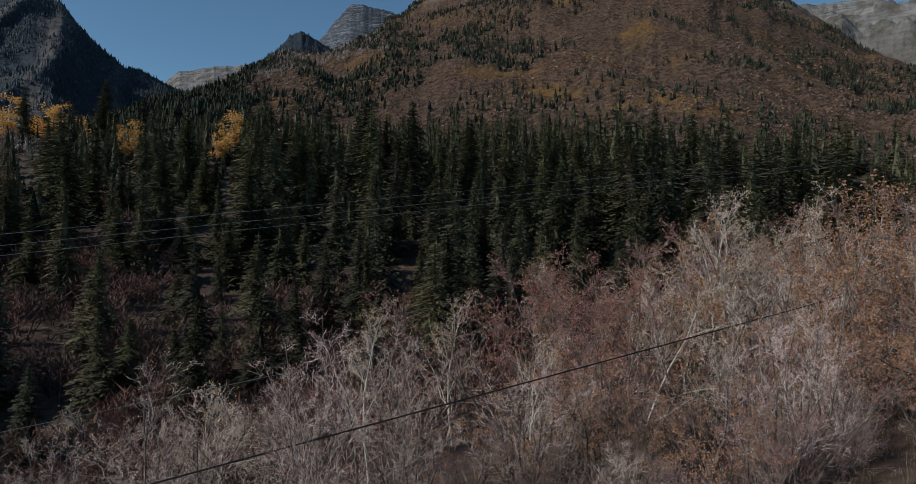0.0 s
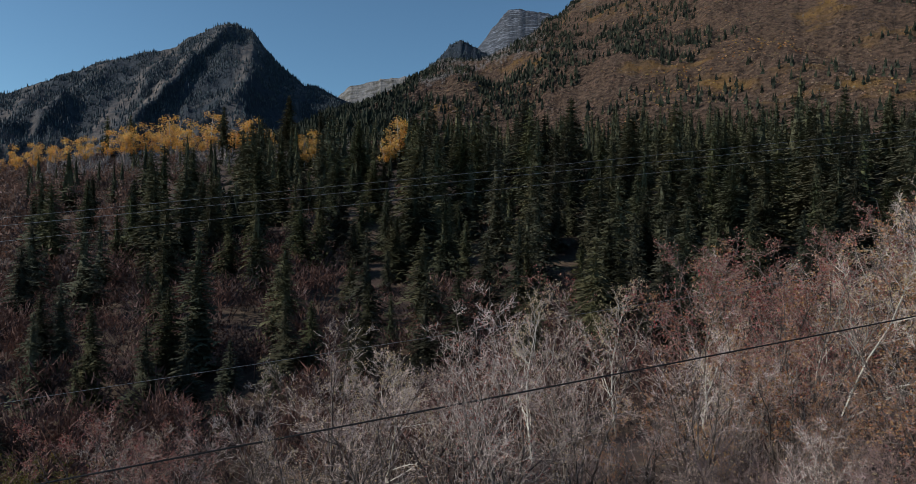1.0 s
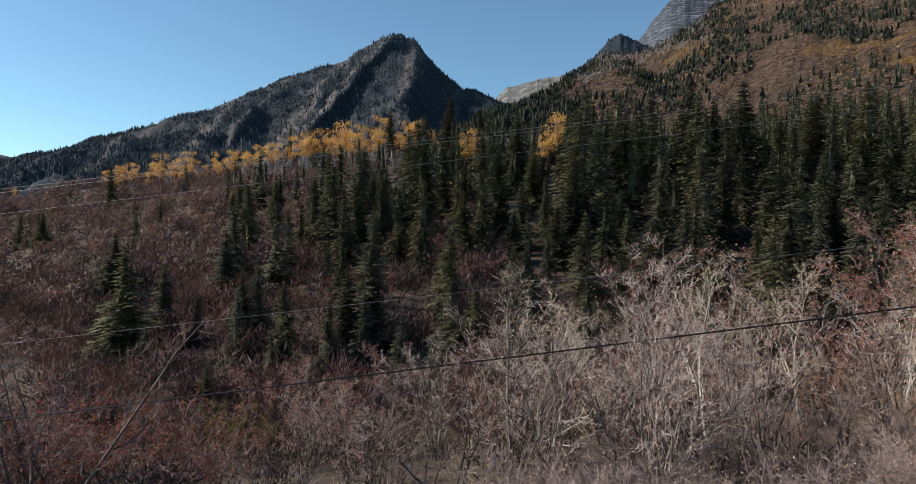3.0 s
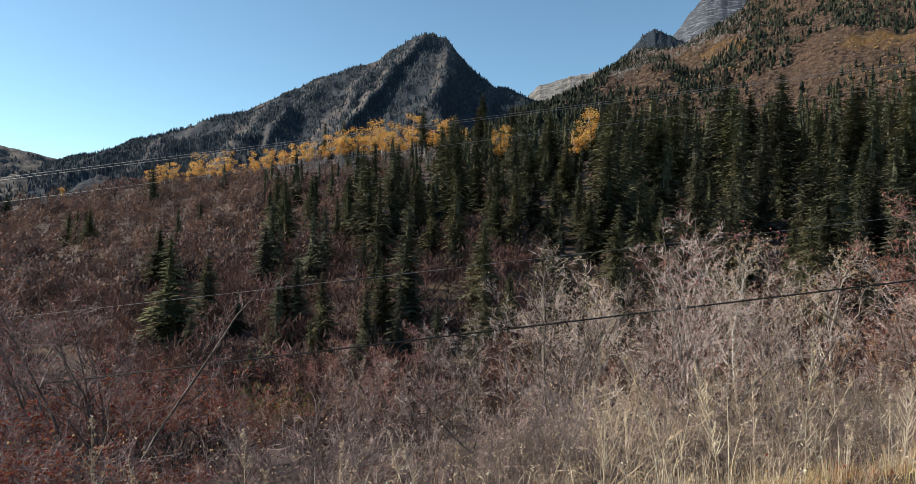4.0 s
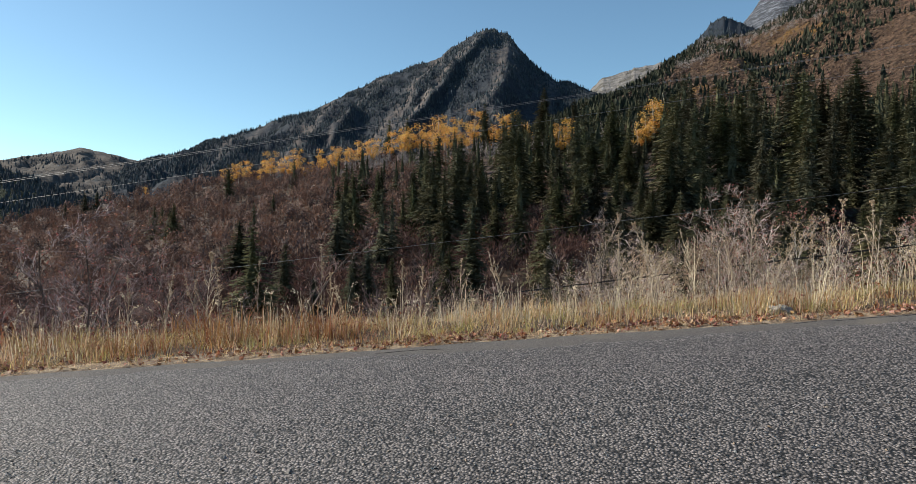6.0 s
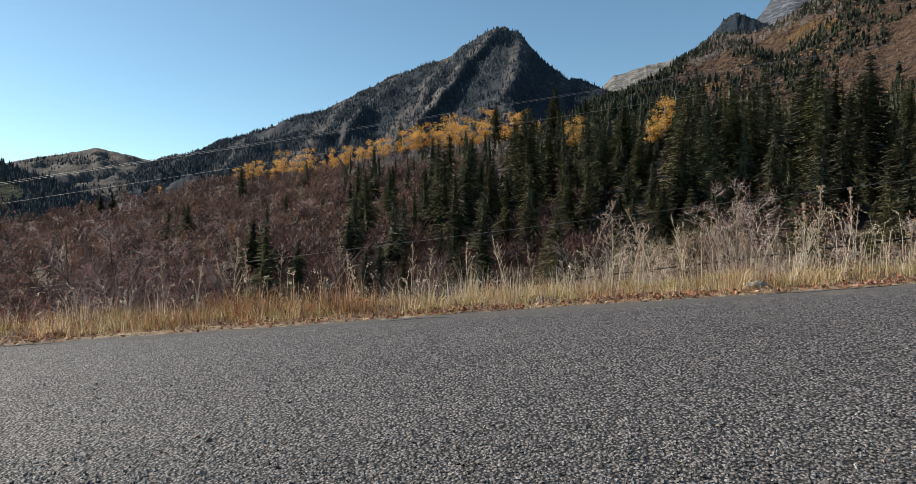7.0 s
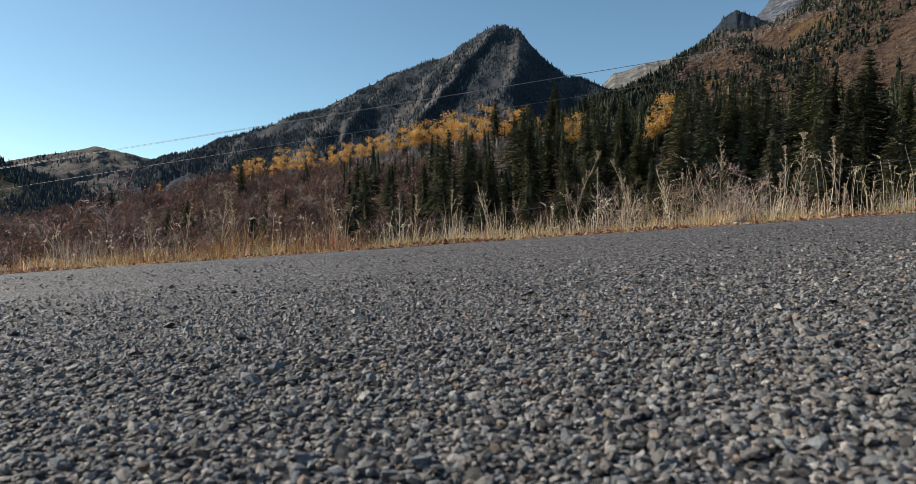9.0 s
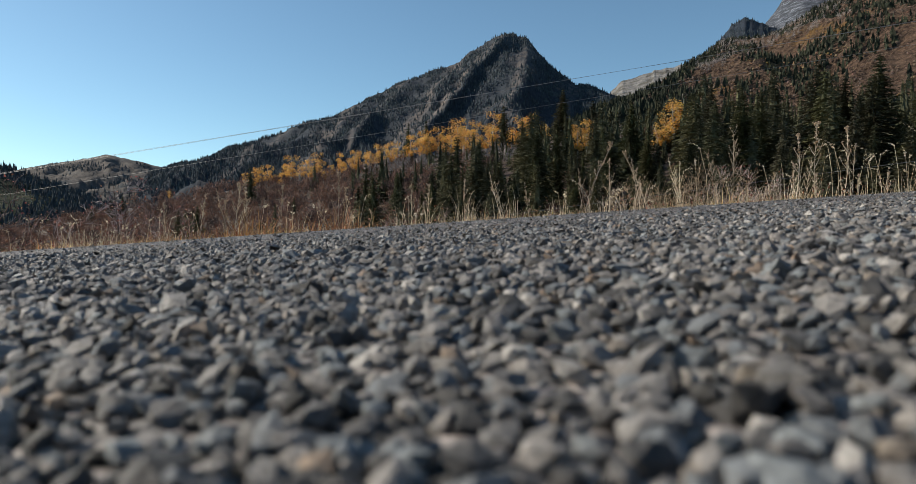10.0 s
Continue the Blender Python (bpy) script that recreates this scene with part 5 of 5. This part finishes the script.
def loose_straw():
    """Broken stalks lying every way on the grit."""
    rg = np.random.default_rng(27)
    n_ = 9000
    x, d = rg.uniform(-8, 13, n_), np.abs(rg.normal(0.14, 0.16, n_)) + 0.02
    ln, a = rg.uniform(0.012, 0.07, n_) * rg.uniform(0.5, 1.3, n_), rg.normal(0, 0.9, n_)
    cx, cy, w = np.cos(a) * ln, np.sin(a) * ln * 0.7, rg.uniform(0.0007, 0.0017, n_)
    rest, tilt = ground_z(x, d + 5.44 + 0.014 * x) + 0.014 + rg.uniform(0, 0.016, n_), rg.normal(0, 0.006, n_)
    V = np.zeros((n_, 4, 3))
    for k, (e, side) in enumerate(((-1, -1), (1, -1), (1, 1), (-1, 1))):
        px, py = x + cx * e - cy / ln * w * side, d + 5.44 + 0.014 * x + cy * e + cx / ln * w * side
        V[:, k] = np.column_stack([px, py, rest + tilt * e])
    tagged(mesh_object("loose_straw", V.reshape(-1, 3), np.arange(n_ * 4).reshape(-1, 4), M_GRASS), "broken pale straw scattered along the asphalt edge", "straw", kind="stuff")


loose_straw()


def plumes():
    """Nodding seed heads on thin stems."""
    rn = random.Random(61)
    s = Soup()
    for k in range(760):
        x, d = rn.uniform(-7, 13), rn.uniform(0.6, 2.9)
        if noise.noise((x * 0.9, d, 9.0)) < rn.uniform(-0.4, 0.3):
            continue
        y = d + 5.44 + 0.014 * x
        z, h = float(ground_z(x, y)), rn.uniform(0.2, 0.52) * (1.15 if x > 2 else 0.8)
        a = rn.random() * 6.28
        lx, ly = math.cos(a) * h * 0.14, math.sin(a) * h * 0.14
        top = Vector((x + lx, y + ly, z + h))
        s.tube([(x, y, z - 0.02), (x + lx * 0.3, y + ly * 0.3, z + h * 0.6), top], [0.002, 0.0016, 0.001], 3)
        tip = top + Vector((lx * 1.4, ly * 1.4, h * rn.uniform(0.03, 0.16)))
        for g in range(14):
            c = top.lerp(tip, g / 13)
            s.leaf(c + Vector((rn.gauss(0, 0.006), rn.gauss(0, 0.006), rn.gauss(0, 0.006))), rn.uniform(0.01, 0.02) * (1.2 - 0.05 * g), rn)
    tagged(s.ob("grass_plumes", M_GRASS_PALE), "pale feathery grass seed heads on the verge", "grass", kind="stuff")


plumes()


def fallen_leaves():
    """Curled leaves in drifts along the asphalt, and others caught among the stems."""
    rn = random.Random(33)
    s, caught = Soup(), Soup()
    for k in range(9500):
        x = rn.uniform(-8, 13)
        d = abs(rn.gauss(0.2, 0.13)) + 0.06
        drift = noise.noise((x * 1.1, d * 1.5, 3.0))
        if drift < rn.uniform(-0.45, 0.35):
            continue
        y = d + 5.44 + 0.014 * x
        s.leaf((x, y, float(ground_z(x, y)) + rn.uniform(0.012, 0.03 + 0.05 * max(0.0, drift))), rn.uniform(0.018, 0.052), rn, 0.9)
    for k in range(16000):
        x, d = rn.uniform(-8, 13), rn.uniform(0.25, 2.7)
        if noise.noise((x * 0.8, d * 1.2, 21.0)) < rn.uniform(-0.4, 0.35) + 0.02 * x:
            continue
        y = d + 5.44 + 0.014 * x
        caught.leaf((x, y, float(ground_z(x, y)) + rn.uniform(0.03, 0.3) * rn.uniform(0.3, 1.0)), rn.uniform(0.009, 0.026), rn)
    tagged(s.ob("fallen_leaves", M_LITTER), "brown and red fallen leaves along the road edge", "leaves", kind="stuff")
    tagged(caught.ob("withered_leaves", M_LITTER), "withered brown leaves among the grass stems", "leaves", kind="stuff")


fallen_leaves()


def dry_weed(seed, height, side, pods):
    """A dead weed: a stiff stem, side stalks and seed heads; base at the origin."""
    rn = random.Random(seed)
    base = empty("dry_weed")
    stem, heads = Soup(), Soup()
    pts = [Vector((0, 0, -0.05))]
    d = Vector((rn.gauss(0, 0.08), rn.gauss(0, 0.08), 1)).normalized()
    for k in range(6):
        d = (d + Vector((rn.gauss(0, 0.05), rn.gauss(0, 0.05), 0))).normalized()
        pts.append(pts[-1] + d * height / 6)
    stem.tube(pts, [0.005 - 0.0006 * i for i in range(7)], 4)
    for k in range(side):
        s = rn.uniform(0.25, 0.97) * 6
        i = min(int(s), 5)
        p = pts[i].lerp(pts[i + 1], s - i)
        a = rn.random() * 6.283
        ln = height * rn.uniform(0.1, 0.3) * (1.25 - s / 6)
        mid = p + Vector((math.cos(a) * 0.55, math.sin(a) * 0.55, 0.8)) * ln * 0.55
        q = mid + Vector((math.cos(a) * 0.35, math.sin(a) * 0.35, 0.9)) * ln * 0.5
        stem.tube([p, mid, q], [0.0034, 0.0026, 0.0014], 3)
        for g in range(pods):
            c = p.lerp(q, rn.uniform(0.35, 1.05))
            o = Vector((rn.gauss(0, 1), rn.gauss(0, 1), rn.gauss(0.2, 0.6))).normalized()
            heads.leaf(c + o * 0.011, rn.uniform(0.009, 0.024), rn)
    for g in range(pods * 5):
        c = pts[5].lerp(pts[6], rn.uniform(-0.6, 1.0))
        heads.leaf(c + Vector((rn.gauss(0, 0.008), rn.gauss(0, 0.008), 0)), rn.uniform(0.01, 0.026), rn)
    stem.ob("stem", M_STRAW, base)
    tagged(heads.ob("seed_head", M_SEED, base), kind="stuff")
    return tagged(base, "tall dead straw-coloured weed with small seed heads", "weed", group="dead weeds on the verge"), height, []


WEEDS = [dry_weed(301, 1.15, 22, 10), dry_weed(302, 1.0, 15, 7), dry_weed(303, 0.85, 10, 7), dry_weed(304, 1.2, 32, 5), dry_weed(305, 0.8, 8, 11)]


def weed(k, x, y, h, turn):
    base, h0, used = WEEDS[k]
    s = h / h0
    m = Matrix.LocRotScale((x, y, float(ground_z(x, y))), Euler((0, 0, turn)), (s, s, s))
    if used:
        copy_thing(base, Matrix()).matrix_world = m
    else:
        base.matrix_world = m
        used.append(1)


# the tall ones that stand out, then the crowd between them
for k, x, y, h in ((0, 1.48, 7.2, 1.02), (1, 1.75, 7.25, 0.78), (0, 2.2, 7.3, 0.92), (3, 3.05, 7.3, 1.0), (3, 3.8, 7.45, 0.72), (1, -0.98, 7.15, 0.82), (1, -0.27, 7.35, 0.72), (2, 0.75, 7.2, 0.62),
                   (2, 1.02, 7.35, 0.66), (1, -1.6, 7.2, 0.75), (0, -2.1, 7.4, 0.98), (2, -2.5, 7.3, 0.8), (1, -2.9, 7.5, 0.8), (4, 4.4, 7.4, 0.5), (4, 4.75, 7.5, 0.55), (2, 5.3, 7.6, 0.8), (3, 2.6, 7.5, 0.85),
                   (3, 2.8, 7.1, 0.7), (0, 3.4, 7.7, 0.8), (1, 5.0, 7.3, 0.5)):
    weed(k, x, y, h, x * 3.1)
rnd = random.Random(23)
for k in range(130):
    x, d = rnd.uniform(-6.5, 13), rnd.uniform(0.9, 4.2)
    if -0.6 < x < 1.0 and d > 1.9:
        continue
    y = d + 5.44 + 0.014 * x
    weed(rnd.choice((1, 2, 2, 3, 4, 4)), x, y, rnd.uniform(0.35, 0.75) * (1.25 if x > 2.0 else 0.9), rnd.random() * 6.28)


def sage(seed):
    """A low twiggy grey bush behind the grass."""
    base = empty("dry_bush")
    wood, twigs, leaves = bare_tree_parts(seed, 1.25, 6, 420, 0.02, 0.22, 0.4, 0.5, 0.36, 0.35)
    tagged(wood.ob("stem", M_BRUSH, base), kind="stuff")
    tagged(twigs.ob("twig_canopy", M_BRUSH, base), kind="stuff")
    tagged(leaves.ob("seed_head", M_SEED, base), kind="stuff")
    return tagged(base, "straw-grey twiggy dead bush behind the grass", "bush", group="dead bushes behind the grass")


bush = sage(401)
for k, (x, y, s) in enumerate(((2.3, 8.0, 1.0), (3.0, 7.9, 1.05), (3.7, 8.2, 0.95), (4.6, 8.6, 0.9), (1.6, 8.5, 0.9), (5.8, 8.8, 0.85), (7.2, 8.4, 0.9), (8.6, 9.0, 1.0), (-3.4, 8.8, 0.8), (-4.6, 9.2, 0.9), (10.5, 8.6, 1.0), (2.6, 9.2, 1.2))):
    m = Matrix.LocRotScale((x, y, float(ground_z(x, y))), Euler((0, 0, k * 2.3)), (s * 0.7, s * 0.7, s * 0.9))
    if k:
        copy_thing(bush, Matrix()).matrix_world = m
    else:
        bush.matrix_world = m


def boulder():
    bm = bmesh.new()
    bmesh.ops.create_icosphere(bm, subdivisions=3, radius=1.0)
    for v in bm.verts:
        n_ = noise.fractal(v.co * 1.4, 0.9, 2.0, 4)
        v.co = Vector((v.co.x * 0.1, v.co.y * 0.08, v.co.z * 0.045)) * (1 + 0.35 * n_)
    me = bpy.data.meshes.new("rock")
    bm.to_mesh(me)
    bm.free()
    me.materials.append(M_STONE)
    ob = new("rock", me)
    ob.matrix_world = pose(2.65, 5.98, float(ground_z(2.65, 5.98)) + 0.02, 0, 8, 20)
    tagged(ob, "pale angular rock lying at the grass edge", "rock")


boulder()


# ---- stone chips of the road surface ----
def chip_mesh(seed):
    rn = random.Random(seed)
    bm = bmesh.new()
    bmesh.ops.create_icosphere(bm, subdivisions=1, radius=1.0)
    for v in bm.verts:
        v.co *= rn.uniform(0.68, 1.22)
    vs, fs = [tuple(v.co) for v in bm.verts], [tuple(w.index for w in q.verts) for q in bm.faces]
    bm.free()
    return np.array(vs), np.array(fs)


CHIPS = [chip_mesh(601 + k) for k in range(6)]
OCTA = (np.array([(1, 0, 0), (0, 1, 0), (-1, 0, 0), (0, -1, 0), (0.2, 0.1, 1), (0, 0, -1)], float), np.array([(0, 1, 4), (1, 2, 4), (2, 3, 4), (3, 0, 4)]))


def scatter_chips():
    rg = np.random.default_rng(12)
    step = 0.0078
    ys = np.arange(0.66, 3.8, step)
    pts = []
    for y in ys:
        half = 0.78 * (y - 0.6) + 0.05
        n_ = int(2 * half / step)
        pts.append(np.column_stack([0.28 - half + step * np.arange(n_), np.full(n_, y)]))
    p = np.vstack(pts) + rg.uniform(-0.5, 0.5, (sum(len(a) for a in pts), 2)) * step * 0.95
    far = p[:, 1] - 0.64
    p = p[rg.random(len(p)) < np.clip(1.15 - far * 0.5, 0.03, 0.93)]
    far = p[:, 1] - 0.64
    near = (np.abs(p[:, 0] - 0.28) < 0.13) & (p[:, 1] > 0.7) & (p[:, 1] < 0.9)
    own = p[near][:300]
    rest = np.vstack([p[~near], p[near][300:]])
    far = rest[:, 1] - 0.64
    vs, fs, off = [], [], 0
    for group, (bv, bf) in [(np.flatnonzero((far < 1.1) & (np.arange(len(rest)) % 6 == k)), CHIPS[k]) for k in range(6)] + [(np.flatnonzero(far >= 1.1), OCTA)]:
        q = rest[group]
        n_ = len(q)
        size = rg.lognormal(math.log(0.0038), 0.34, (n_, 1)) * rg.uniform(0.7, 1.3, (n_, 3)) * np.array([1.15, 1.0, 0.8])
        a, t1 = rg.uniform(0, 6.283, n_), rg.normal(0, 0.3, (n_, 2))
        v = bv[None] * size[:, None, :]
        c, s = np.cos(a)[:, None], np.sin(a)[:, None]
        x, y, z = v[..., 0] * c - v[..., 1] * s, v[..., 0] * s + v[..., 1] * c, v[..., 2]
        z = z + x * t1[:, :1] + y * t1[:, 1:]
        zz = road_z(q[:, 0], q[:, 1]) + rg.uniform(-0.0012, 0.0042, n_)
        vs.append(np.stack([x + q[:, :1], y + q[:, 1:2], z + zz[:, None]], -1).reshape(-1, 3))
        fs.append((bf[None] + (np.arange(n_) * len(bv))[:, None, None] + off).reshape(-1, 3))
        off += n_ * len(bv)
    ob = mesh_object("stone_chips", np.vstack(vs), np.vstack(fs), M_CHIP)
    ob.parent = road
    tagged(ob, kind="stuff")
    shared = []
    for bv, bf in CHIPS:
        me = bpy.data.meshes.new("stone_chip")
        me.from_pydata([(x * 0.0043, y * 0.0043, z * 0.0034) for x, y, z in bv.tolist()], [], bf.tolist())
        me.materials.append(M_CHIP_ONE)
        shared.append(me)
    for k, (x, y) in enumerate(own.tolist()):
        ob = new("stone_chip", shared[k % 6])
        ob.parent = road
        s = float(rg.lognormal(0, 0.3))
        ob.matrix_local = Matrix.LocRotScale((x, y, float(road_z(x, y)) + 0.0015), Euler((rg.normal(0, 0.3), rg.normal(0, 0.3), rg.uniform(0, 6.28))), (s, s, s))


scatter_chips()
